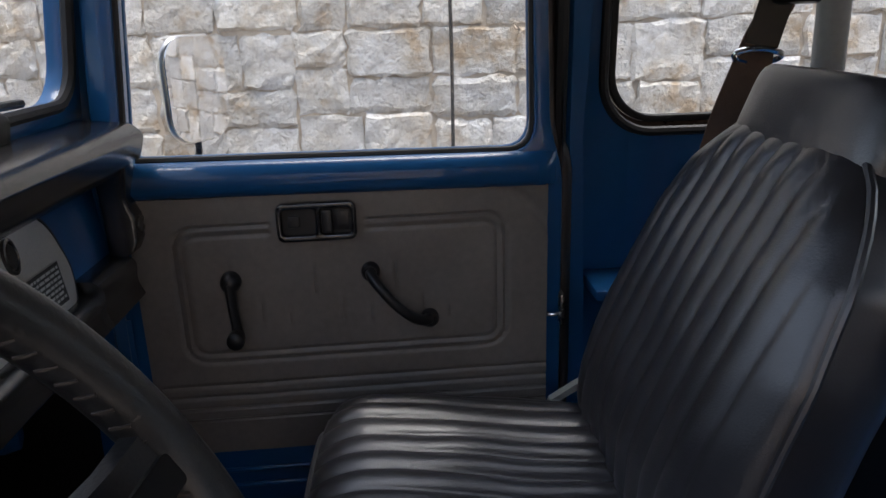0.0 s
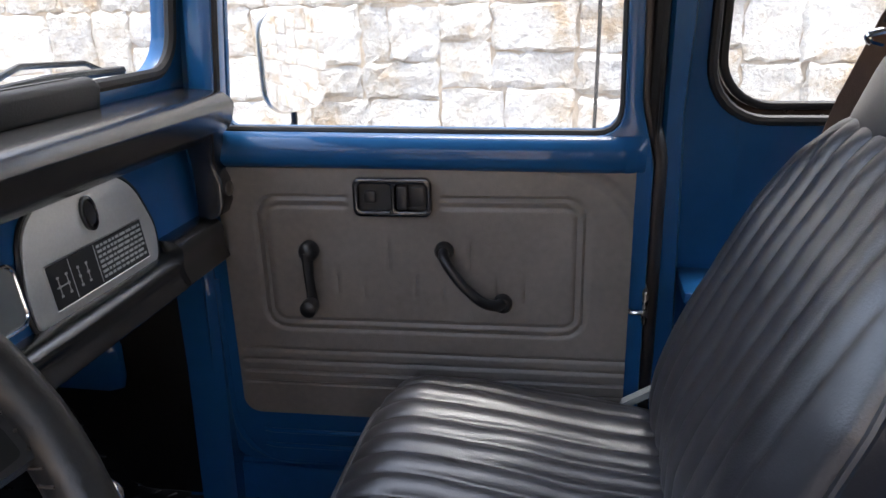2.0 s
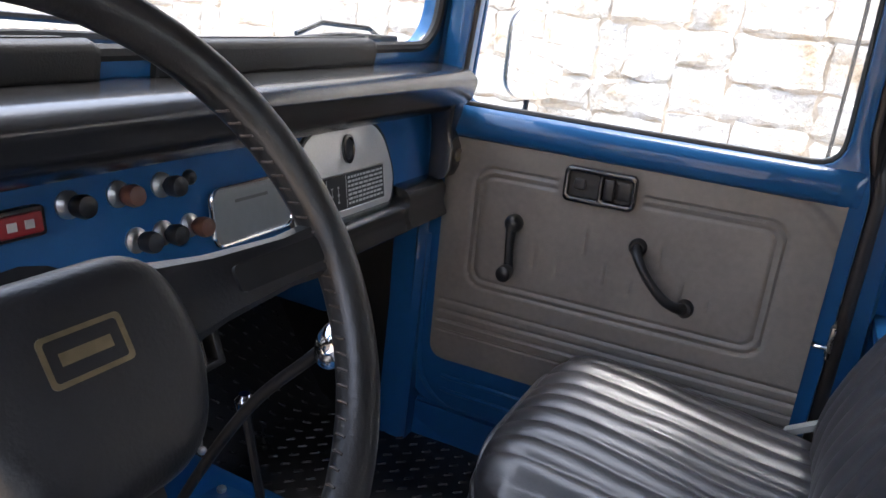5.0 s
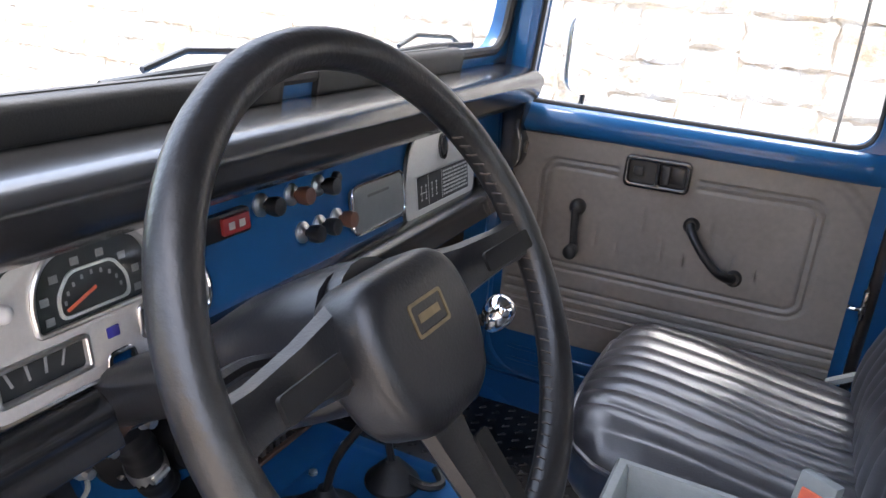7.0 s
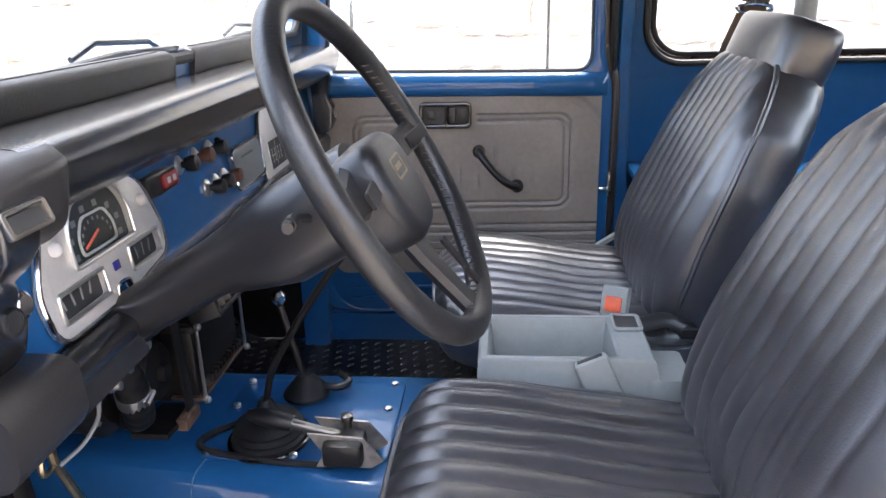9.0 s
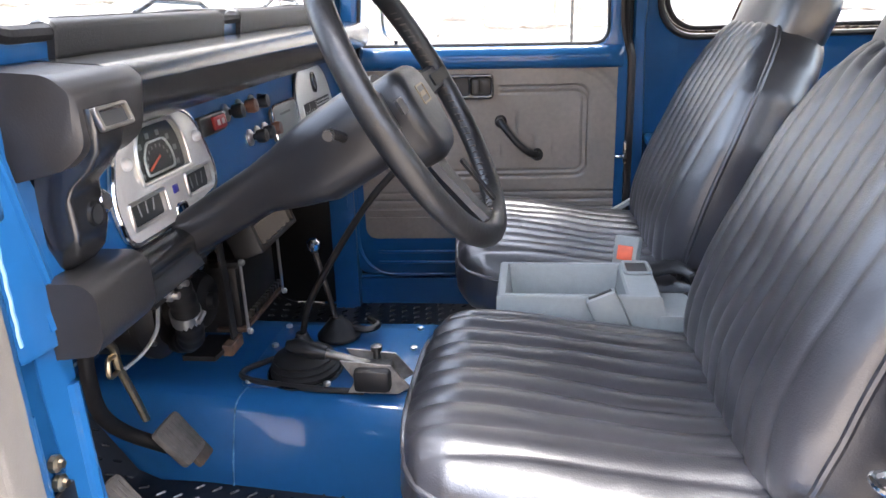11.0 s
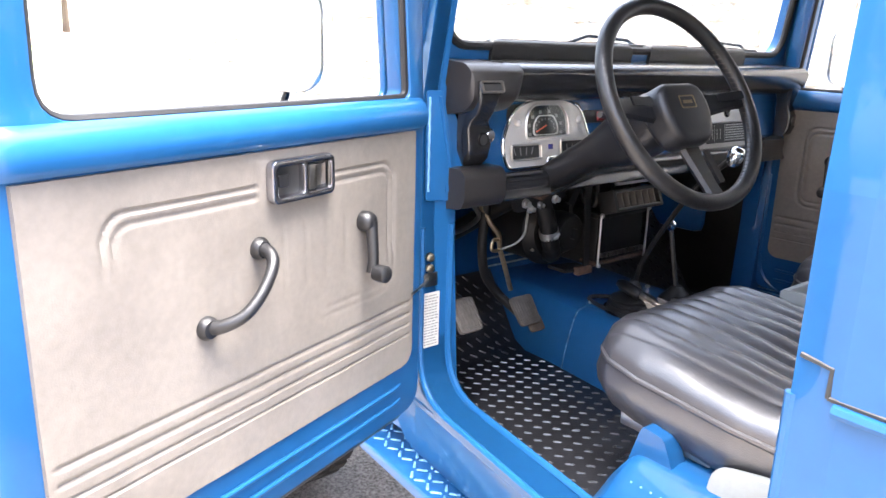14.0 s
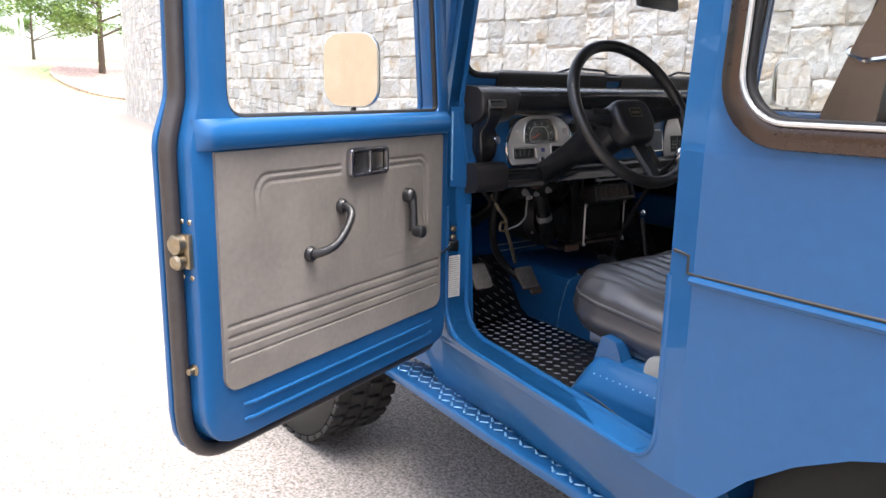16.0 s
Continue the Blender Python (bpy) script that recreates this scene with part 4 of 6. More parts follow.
tagged(other, label="black pleated vinyl bucket seat with headrest, beside the console")

# == steering wheel and column ==
WC = Vector((-0.1083, -0.3856, 1.2414))
WN = Vector((0.8673, -0.0375, 0.4963)).normalized()
WU = (Vector((0, 1, 0)) - WN * WN.y).normalized()
WV = WN.cross(WU)
WM = Matrix.Translation(WC) @ Matrix((WU, WV if WV.z > 0 else -WV, WN)).transposed().to_4x4()
wheel = thing("steering_wheel", "worn black leather-rimmed three-spoke steering wheel", "steering wheel")
RIM = 0.1855
circle = lambda r, w, n=72: [WM @ Vector((r * math.cos(2 * math.pi * k / n), r * math.sin(2 * math.pi * k / n), w)) for k in range(n)]
part("rim", tube(circle(RIM, 0), 0.0145, 14, closed=True), LEATHER, wheel)
# laced stitches along the inside of the rim
bm = bmesh.new()
for k in range(104):
    a = 2 * math.pi * k / 104
    if 0.62 < a < 2.5:
        continue
    c = Vector((math.cos(a), math.sin(a), 0))
    s_ = Vector((-math.sin(a), math.cos(a), 0))
    bm = join(bm, moved(tube([c * (RIM - 0.0138) + Vector((0, 0, 0.0042)), c * (RIM - 0.0148) + s_ * 0.0022, c * (RIM - 0.0138) + s_ * 0.0036 - Vector((0, 0, 0.0042))], 0.0010, 5), WM))
tagged(part("lacing", bm, STITCH, wheel, "worn rim lacing"), kind="stuff")
for a, inner in ((0, 0.05), (180, 0.05), (-90, 0.045)):
    rot = pose(0, 0, 0, 0, 0, a)
    sp = loft([[(x, y, z) for y, z in ((-w, d), (-w * 0.8, d + 0.008), (w * 0.8, d + 0.008), (w, d), (w * 0.7, d - 0.008), (-w * 0.7, d - 0.008))] for x, w, d in ((inner, 0.030, -0.026), (0.10, 0.021, -0.020), (0.15, 0.017, -0.010), (RIM - 0.004, 0.019, -0.002))])
    so = part("spoke", moved(sp, WM @ rot), PLASTIC, wheel)
    part("inlay", moved(slab(rrect(0.095, 0.158, -0.008, 0.008, 0.003), 0.003), WM @ rot @ Matrix.Translation((0, 0, -0.0085)) @ pose(0, 0, 0, 0, -9, 0)), DARK, so)
hub = part("hub_pad", moved(slab(rounded([(-0.050, -0.080), (0.042, -0.080), (0.066, -0.020), (0.052, 0.036), (-0.060, 0.036), (-0.072, -0.020)], 0.050, 10), 0.056, (), 0.017, 5), WM @ Matrix.Translation((0, 0, -0.045))), PLASTIC, wheel, "padded black horn pad")
part("emblem_frame", moved(slab(rrect(-0.021, 0.021, -0.010, 0.014, 0.003), 0.002, (rrect(-0.0185, 0.0185, -0.0075, 0.0115, 0.002),)), WM @ Matrix.Translation((-0.004, -0.006, 0.0098))), EMBLEM, hub, "small metal badge frame")
part("emblem_bar", moved(box(-0.013, 0.013, 0.0, 0.006, 0, 0.0015), WM @ Matrix.Translation((-0.004, -0.007, 0.0098))), EMBLEM, hub)

col = thing("steering_column", "black plastic steering column shroud with a stalk", "steering column")
axis = lambda d, du=0.0, dv=0.0: WM @ Vector((du, dv, -d))
secs = []
for d, ru, rv, dv in ((0.045, 0.050, 0.048, -0.004), (0.07, 0.054, 0.053, -0.006), (0.14, 0.052, 0.053, -0.008), (0.19, 0.041, 0.041, -0.005), (0.23, 0.032, 0.032, 0), (0.40, 0.029, 0.029, 0)):
    secs.append([axis(d, ru * math.copysign(abs(math.cos(2 * math.pi * k / 20)) ** 0.75, math.cos(2 * math.pi * k / 20)), dv + rv * math.copysign(abs(math.sin(2 * math.pi * k / 20)) ** 0.75, math.sin(2 * math.pi * k / 20))) for k in range(20)])
part("shroud", loft(secs), COLUMN, col)
part("collar", tube([axis(0.03), axis(0.047)], 0.045, 20), PLASTIC, col)
part("column_tube", tube([axis(0.39), axis(0.62), axis(0.80)], 0.022, 14), DARK, col)
st = part("indicator_stalk", tube(smooth_path([axis(0.085, -0.045, 0.0), axis(0.08, -0.085, 0.012), axis(0.07, -0.125, 0.014)], 4), [0.006] * 8 + [0.007], 8), PLASTIC, col)
part("stalk_tip", tube([axis(0.07, -0.125, 0.014), axis(0.066, -0.140, 0.014)], 0.0055, 8), PLASTIC, st)
part("ignition_switch", moved(lathe([(0.017, 0), (0.017, 0.018), (0.011, 0.022)], 16), Matrix.Translation(axis(0.10, 0.05, 0.0)) @ pose(0, 0, 0, -90, 0, 0)), STEEL, col)
part("seam", tube([axis(0.06, 0.0566, -0.006), axis(0.14, 0.056, -0.01)], 0.0012, 5), INK, col)

# == dashboard ==
dash = thing("dashboard", "blue steel dashboard with black crash pads", "dashboard")
LEAN = 0.13
DM = facing((-0.432, 0, 1.085), (0, 1, 0), (-LEAN, 0, 1))   # local x across the car, y up the face, z towards the seats
on_dash = lambda bm, w=0.0: moved(warped(bm, lambda c: Vector((c.x + (0.013 if c.x < -0.17 else 0.0), c.y, c.z))), DM @ Matrix.Translation((0, -1.085, w)))
part("face", on_dash(slab([(-0.665, 1.055), (0.645, 1.055), (0.645, 1.27), (-0.665, 1.27)], 0.02), -0.02), BLUE, dash)
part("lower_roll", tube([(-0.432, -0.635, 1.062), (-0.432, 0.64, 1.062)], 0.012, 10), BLUE, dash)
# crash pad: a long roll, deeper at the driver's end
sec = rounded([(-0.400, 1.226), (-0.374, 1.246), (-0.365, 1.281), (-0.382, 1.297), (-0.47, 1.304), (-0.475, 1.235), (-0.44, 1.220)], [0.010, 0.012, 0.007, 0.010, 0.004, 0.004, 0.01], 4)
part("crash_pad", loft([[(x, y, z) for x, z in sec] for y in (-0.56, -0.3, 0.0, 0.3, 0.60, 0.628)]), PAD, dash, "long black padded crash roll")
sec2 = rounded([(-0.385, 1.212), (-0.360, 1.232), (-0.360, 1.281), (-0.380, 1.296), (-0.47, 1.303), (-0.475, 1.22), (-0.44, 1.200)], [0.010, 0.012, 0.007, 0.010, 0.004, 0.004, 0.01], 4)
mid = [((a[0] + b[0]) / 2, (a[1] + b[1]) / 2) for a, b in zip(sec, sec2)]
part("pad_end", loft([[(x, y, z) for x, z in s] for y, s in ((-0.654, mid), (-0.649, sec2), (-0.545, sec2), (-0.530, mid), (-0.522, sec))]), PADGREY, dash, "moulded end cap of the crash pad")
# dark recess under the roll
part("under_roll", prism([(-0.46, 1.222), (-0.43, 1.226), (-0.395, 1.240), (-0.46, 1.250)], -0.63, 0.62), PAD, dash)
# knee pad: a lower roll with raised blocks at its ends
def knee(y0, y1, top, bottom, front, name="knee_pad"):
    s_ = rounded([(front + 0.012, bottom), (front, bottom + 0.025), (front + 0.004, top - 0.012), (front - 0.012, top), (-0.445, top), (-0.445, bottom + 0.005)], 0.010, 3)
    s_ = [(x, z) for x, z in s_]
    part(name, loft([[(x, y, z) for x, z in s_] for y in (y0, y1)]), PAD, dash)
knee(-0.545, -0.40, 1.082, 1.030, -0.398)
knee(-0.35, 0.47, 1.088, 1.036, -0.402)
knee(0.47, 0.60, 1.108, 1.040, -0.398, "knee_pad_end")
s_ = rounded([(-0.393, 1.026), (-0.381, 1.045), (-0.382, 1.090), (-0.396, 1.102), (-0.445, 1.102), (-0.445, 1.02)], 0.008, 3)
part("knee_pad_end", loft([[(x, y, z) for x, z in s_] for y in (-0.645, -0.540)]), PADGREY, dash)
# brackets that carry the pads at both ends
def pad_bracket(sgn, secs):
    """A moulded arm of rounded box sections (z, middle, width, front, back), hollow at its foot."""
    rings = []
    for z, yc, w, xf, xb in secs:
        ring = rounded([(xf, yc - w / 2), (xf, yc + w / 2), (xb, yc + w / 2), (xb, yc - w / 2)], 0.006, 3)
        rings.append([(x, y, z + (0.5 * (x - xf) if z < 1.19 else 0.0)) for x, y in ring])
    return part("pad_bracket", loft(rings), PAD, dash, "black plastic pad bracket")


br = pad_bracket(-1, [(1.266, -0.616, 0.052, -0.351, -0.40), (1.245, -0.616, 0.050, -0.352, -0.41), (1.226, -0.612, 0.044, -0.358, -0.43), (1.207, -0.606, 0.041, -0.374, -0.44), (1.190, -0.600, 0.046, -0.396, -0.45), (1.178, -0.595, 0.058, -0.403, -0.46), (1.145, -0.590, 0.058, -0.404, -0.46), (1.118, -0.586, 0.050, -0.412, -0.46), (1.104, -0.585, 0.040, -0.424, -0.46)])
part("bracket_socket", moved(lathe([(0.013, 0), (0.013, 0.003), (0.0105, 0.003), (0.0105, 0.001)], 18), Matrix.Translation((-0.4042, -0.584, 1.154)) @ pose(0, 0, 0, 0, 90, 0)), PAD, br)
part("bracket_hole", moved(lathe([(0.0105, 0), (0.0105, 0.0015)], 18), Matrix.Translation((-0.4042, -0.584, 1.154)) @ pose(0, 0, 0, 0, 90, 0)), INK, br)
SLOT = facing((-0.3512, -0.616, 1.255), (0, 1, 0), (-0.35, 0, 1))
part("slot_frame", moved(slab(rrect(-0.027, 0.027, -0.011, 0.011, 0.004), 0.006, (rrect(-0.0225, 0.0225, -0.0075, 0.0075, 0.002),), 0.001), SLOT), GUNMETAL, br, "worn slot frame")
part("slot", moved(slab(rrect(-0.0225, 0.0225, -0.0075, 0.0075, 0.002), 0.002), SLOT), INK, br)
br = pad_bracket(1, [(1.250, 0.590, 0.040, -0.378, -0.42), (1.225, 0.598, 0.040, -0.384, -0.43), (1.195, 0.606, 0.038, -0.392, -0.43), (1.178, 0.610, 0.040, -0.390, -0.43), (1.165, 0.612, 0.046, -0.384, -0.43), (1.130, 0.612, 0.046, -0.384, -0.43), (1.112, 0.606, 0.040, -0.392, -0.43)])
part("bracket_socket", moved(lathe([(0.012, 0), (0.012, 0.003), (0.009, 0.003), (0.009, 0.001)], 16), Matrix.Translation((-0.3845, 0.612, 1.150)) @ pose(0, 0, 0, 0, 90, 0)), GUNMETAL, br)
# pull knob by the bracket
kn = part("light_switch", on_dash(moved(lathe([(0.012, 0), (0.010, 0.012), (0.006, 0.014), (0.006, 0.022), (0.012, 0.026), (0.013, 0.036), (0.009, 0.040)], 16), Matrix.Translation((-0.578, 1.158, 0)))), CHROME, dash, "chrome pull knob")

# instrument cluster
cl = thing("instrument_cluster", "silver instrument cluster with dark dials in the blue dashboard", "instrument cluster")
outline = rounded([(-0.512, 1.086), (-0.395, 1.086), (-0.392, 1.104), (-0.366, 1.104), (-0.362, 1.086), (-0.262, 1.100), (-0.252, 1.130), (-0.282, 1.205), (-0.33, 1.224), (-0.43, 1.224), (-0.49, 1.205), (-0.522, 1.14)], [0.02, 0.008, 0.006, 0.006, 0.008, 0.02, 0.02, 0.03, 0.03, 0.03, 0.03, 0.02], 5)
dial = rounded([(-0.455, 1.146), (-0.325, 1.146), (-0.325, 1.185), (-0.345, 1.214), (-0.435, 1.214), (-0.455, 1.185)], [0.006, 0.006, 0.02, 0.02, 0.02, 0.02], 5)
g1 = rrect(-0.498, -0.412, 1.103, 1.133, 0.004)
g2 = rrect(-0.352, -0.272, 1.107, 1.137, 0.004)
part("plate", on_dash(slab(outline, 0.010, (dial, g1, g2), 0.003), 0.0), CLUSTER, cl, "brushed silver face plate")
part("plate_rim", on_dash(tube([(u, v, 0.008) for u, v in outline], 0.0035, 8, closed=True)), CHROME, cl)
part("dial_back", on_dash(slab(rrect(-0.50, -0.27, 1.10, 1.216, 0.02), 0.002), 0.0005), DIAL, cl, "dark dial faces")
for o in (dial, g1, g2):
    part("dial_rim", on_dash(tube([(u, v, 0.0105) for u, v in o], 0.0026, 8, closed=True)), STEEL, cl)
sp = part("speed_ring", on_dash(slab(rounded([(-0.428, 1.150), (-0.352, 1.150), (-0.352, 1.172), (-0.366, 1.192), (-0.414, 1.192), (-0.428, 1.172)], 0.008, 4), 0.002, (rounded([(-0.4255, 1.1525), (-0.3545, 1.1525), (-0.3545, 1.1715), (-0.3675, 1.1895), (-0.4125, 1.1895), (-0.4255, 1.1715)], 0.008, 4),)), 0.003), PALE, cl)
part("needle", on_dash(moved(box(0, 0.034, -0.0014, 0.0014, 0, 0.0012), pose(-0.421, 1.158, 0.005, 0, 0, 22))), ORANGE, cl, "orange needle")
bm = bmesh.new()
for k in range(8):
    a = radians(200 - 31 * k)
    bm = join(bm, box(-0.39 + 0.05 * math.cos(a) - 0.004, -0.39 + 0.05 * math.cos(a) + 0.004, 1.165 + 0.035 * math.sin(a) - 0.0035, 1.165 + 0.035 * math.sin(a) + 0.0035, 0.0026, 0.0034))
for k in range(9):
    a = radians(170 - 20 * k)
    bm = join(bm, box(-0.39 + 0.030 * math.cos(a) - 0.0012, -0.39 + 0.030 * math.cos(a) + 0.0012, 1.160 + 0.024 * math.sin(a) - 0.002, 1.160 + 0.024 * math.sin(a) + 0.002, 0.0026, 0.0034))
for c in (-0.455, -0.312):
    for k in range(4):
        u = c - 0.028 + 0.017 * k
        bm = join(bm, moved(box(-0.0012, 0.0012, -0.008, 0.008, 0.0026, 0.0034), pose(u, 1.12, 0, 0, 0, 18 - 12 * k)))
tagged(part("dial_marks", on_dash(bm), PALEINK, cl, "pale dial figures and ticks"), kind="stuff")
for u in (-0.480, -0.292):
    part("warning_lamp", on_dash(moved(lathe([(0.008, 0), (0.008, 0.004), (0.005, 0.008), (0.001, 0.009)], 14), Matrix.Translation((u, 1.178, 0.010)))), LIGHTGREY, cl, "small round pearl lamp")
part("blue_lamp", on_dash(box(-0.392, -0.378, 1.120, 1.131, 0.010, 0.012, 0.001)), NAVY, cl)
pane = part("dial_glass", on_dash(slab(rrect(-0.456, -0.324, 1.146, 1.214, 0.01), 0.001), 0.0088), GLASS, cl)

# hazard switch and pull knobs
hz = part("hazard_switch", on_dash(join(slab(rrect(-0.268, -0.180, 1.170, 1.198, 0.004), 0.012, (), 0.002))), PLASTIC, dash)
part("hazard_lens", on_dash(slab(rrect(-0.230, -0.186, 1.174, 1.194, 0.003), 0.006, (), 0.002), 0.011), RED, hz, "red hazard lens")
part("hazard_mark", on_dash(join(box(-0.222, -0.213, 1.180, 1.188, 0.0165, 0.0178), box(-0.205, -0.196, 1.180, 1.188, 0.0165, 0.0178))), PALE, hz)
KN = [(0.005, 0), (0.005, 0.013), (0.0105, 0.015), (0.012, 0.025), (0.0105, 0.031), (0.003, 0.0325)]
for u, v, mat in ((-0.135, 1.190, PLASTIC), (-0.076, 1.190, BROWNKN), (-0.018, 1.190, PLASTIC), (-0.061, 1.138, PLASTIC), (-0.024, 1.138, PLASTIC), (0.016, 1.138, BROWNKN)):
    ko = part("switch_knob", on_dash(moved(lathe(KN, 18), Matrix.Translation((u, v, 0)))), mat, dash)
    part("knob_collar", on_dash(moved(lathe([(0.014, 0), (0.014, 0.003), (0.011, 0.005), (0.007, 0.008)], 16), Matrix.Translation((u, v, 0)))), STEEL, ko)
part("dash_plug", on_dash(moved(lathe([(0.009, 0), (0.009, 0.004), (0.006, 0.008), (0.001, 0.009)], 14), Matrix.Translation((0.023, 1.192, 0)))), PLASTIC, dash)
# ashtray
at = part("ashtray", on_dash(slab(rrect(0.048, 0.190, 1.106, 1.170, 0.012), 0.010, (), 0.003)), ASHGREY, dash, "grey ashtray front")
part("ashtray_rim", on_dash(tube([(u, v, 0.009) for u, v in rrect(0.046, 0.192, 1.104, 1.172, 0.013)], 0.0026, 8, closed=True)), CHROME, at)
part("ashtray_mark", on_dash(box(0.085, 0.145, 1.152, 1.156, 0.0100, 0.0106)), ASHDARK, at)
# glove box lid
gb = part("glove_lid", on_dash(slab(rounded([(0.202, 1.083), (0.455, 1.083), (0.468, 1.13), (0.440, 1.20), (0.385, 1.226), (0.275, 1.226), (0.222, 1.20), (0.200, 1.13)], [0.018, 0.018, 0.02, 0.03, 0.03, 0.03, 0.03, 0.02], 5), 0.008, (), 0.002)), CLUSTER, dash, "brushed silver glove box lid")
part("lid_edge", on_dash(tube([(u, v, 0.004) for u, v in rounded([(0.199, 1.080), (0.458, 1.080), (0.471, 1.13), (0.443, 1.203), (0.386, 1.229), (0.274, 1.229), (0.219, 1.203), (0.197, 1.13)], [0.018, 0.018, 0.02, 0.03, 0.03, 0.03, 0.03, 0.02], 5)], 0.003, 6, closed=True)), PLASTIC, gb)
lk = part("lid_latch", on_dash(moved(join(moved(lathe([(0.0175, 0), (0.0175, 0.004), (0.0145, 0.005), (0.013, 0.002)], 24), Matrix.Diagonal((0.85, 1.25, 1, 1)))), Matrix.Translation((0.336, 1.186, 0.008)))), GLOSSBLACK, gb, "black oval latch")
part("latch_button", on_dash(moved(moved(lathe([(0.0135, 0), (0.012, 0.003), (0.004, 0.002)], 20), Matrix.Diagonal((0.8, 1.2, 1, 1))), Matrix.Translation((0.336, 1.186, 0.009)))), PLASTIC, lk)
lb = part("instruction_plate", on_dash(box(0.236, 0.432, 1.098, 1.150, 0.008, 0.0095)), INK, gb, "black instruction plate with fine pale writing")
bm = bmesh.new()
rng = random.Random(4)
for r in range(7):
    v = 1.144 - 0.0065 * r
    u = 0.330
    while u < 0.425:
        w = rng.uniform(0.004, 0.013)
        bm = join(bm, box(u, min(u + w, 0.428), v - 0.0017, v + 0.0017, 0.0095, 0.0098))
        u += w + 0.0025
for u in (0.250, 0.266, 0.288, 0.304):
    bm = join(bm, box(u - 0.0006, u + 0.0006, 1.110, 1.134, 0.0095, 0.0098))
    for v in (1.111, 1.122, 1.133):
        bm = join(bm, box(u - 0.0022, u + 0.0022, v - 0.0015, v + 0.0015, 0.0095, 0.0098))
bm = join(bm, box(0.245, 0.263, 1.1212, 1.1228, 0.0095, 0.0098), box(0.2745, 0.2755, 1.100, 1.148, 0.0095, 0.0098), box(0.3245, 0.3255, 1.100, 1.148, 0.0095, 0.0098))
tagged(part("fine_print", on_dash(bm), PALE, lb), kind="stuff")
part("plate_edge", on_dash(tube([(u, v, 0.009) for u, v in rrect(0.235, 0.433, 1.097, 1.151, 0.002)], 0.0009, 5, closed=True)), STEEL, lb)
# defroster ducts under the windscreen
for y0, y1 in ((-0.53, -0.085), (-0.015, 0.42)):
    s_ = rounded([(-0.452, 1.300), (-0.446, 1.335), (-0.458, 1.342), (-0.475, 1.340), (-0.472, 1.300)], 0.006, 3)
    dd = thing("defroster_duct", "long black defroster duct below the windscreen", "air duct", group="defroster ducts")
    part("casing", loft([[(x, y, z) for x, z in s_] for y in (y0 + 0.006, y1 - 0.006)]), PADDARK, dd)
    for ye, yi in ((y0, y0 + 0.006), (y1, y1 - 0.006)):
        part("end_cap", loft([[(x, ye, z - 0.003) for x, z in s_], [(x, yi, z) for x, z in s_]]), PADDARK, dd)
    part("outlet_slot", box(-0.470, -0.460, y0 + 0.03, y1 - 0.03, 1.3405, 1.3425), INK, dd)

# heater control plate below the dashboard
hc = part("heater_control", on_dash(slab(rrect(-0.135, 0.020, 1.022, 1.048, 0.003), 0.010, (rrect(-0.128, 0.013, 1.028, 1.042, 0.002),), 0.001), -0.004), STEEL, dash, "bright-edged heater control")
part("control_slot", on_dash(box(-0.128, 0.013, 1.028, 1.042, -0.004, 0.0), 0.0), INK, hc)
part("control_lever", on_dash(box(-0.03, -0.024, 1.030, 1.040, 0.0, 0.014, 0.001)), CHROME, hc)

# == heater, blower and pipes below the dashboard ==
ht = thing("heater_unit", "black heater box with a slatted vent, rusty at its edges", "heater")
tilt = pose(0, 0, 0, 0, 12, 0)
part("case", box(-0.62, -0.455, -0.150, 0.035, 0.815, 0.955, 0.010), DARK, ht)
part("case_rim", box(-0.50, -0.448, -0.158, 0.043, 0.824, 0.831, 0.002), RUST, ht, "rusty flange")
part("case_rim", box(-0.50, -0.448, -0.158, 0.043, 0.938, 0.950, 0.003), DARK, ht)
for y in (-0.152, 0.036):
    part("tie_rod", bar((-0.446, y, 0.825), (-0.446, y, 0.952), 0.003, 6), STEEL, ht)
    for z in (0.825, 0.948):
        part("bolt", moved(lathe([(0.006, 0), (0.006, 0.005), (0.003, 0.008)], 8), Matrix.Translation((-0.446, y, z)) @ pose(0, 0, 0, 0, 90, 0)), STEEL, ht)
bm = bmesh.new()
for k in range(12):
    bm = join(bm, box(-0.452, -0.444, -0.14 + k * 0.0145, -0.132 + k * 0.0145, 0.842, 0.852))
tagged(part("fin_row", bm, GUNMETAL, ht), kind="stuff")
VM = facing((-0.415, -0.052, 0.988), (0, 1, 0), (-0.35, 0, 1))
vt = part("vent", moved(slab(rrect(-0.095, 0.095, -0.027, 0.027, 0.004), 0.05, (rrect(-0.083, 0.083, -0.018, 0.018, 0.003),), 0.002), VM @ Matrix.Translation((0, 0, -0.05))), PADDARK, ht, "slatted plastic vent")
part("vent_back", moved(box(-0.085, 0.085, -0.02, 0.02, -0.049, -0.045), VM), INK, vt)
for k in range(6):
    part("slat", moved(moved(box(-0.0018, 0.0018, -0.0185, 0.0185, -0.04, -0.001), pose(0, 0, 0, 0, 25, 0)), VM @ Matrix.Translation((-0.062 + 0.0255 * k, 0, 0))), PADDARK, vt)
part("duct_neck", box(-0.52, -0.44, -0.10, 0.02, 0.95, 0.985, 0.006), DARK, ht)
bl = thing("blower", "round black heater blower with a bent hose and plated clamp", "heater")
DRUM = Matrix.Translation((-0.60, -0.215, 0.905)) @ Matrix.Diagonal((1, 0.85, 0.85, 1)) @ pose(0, 0, 0, 0, 90, 0)
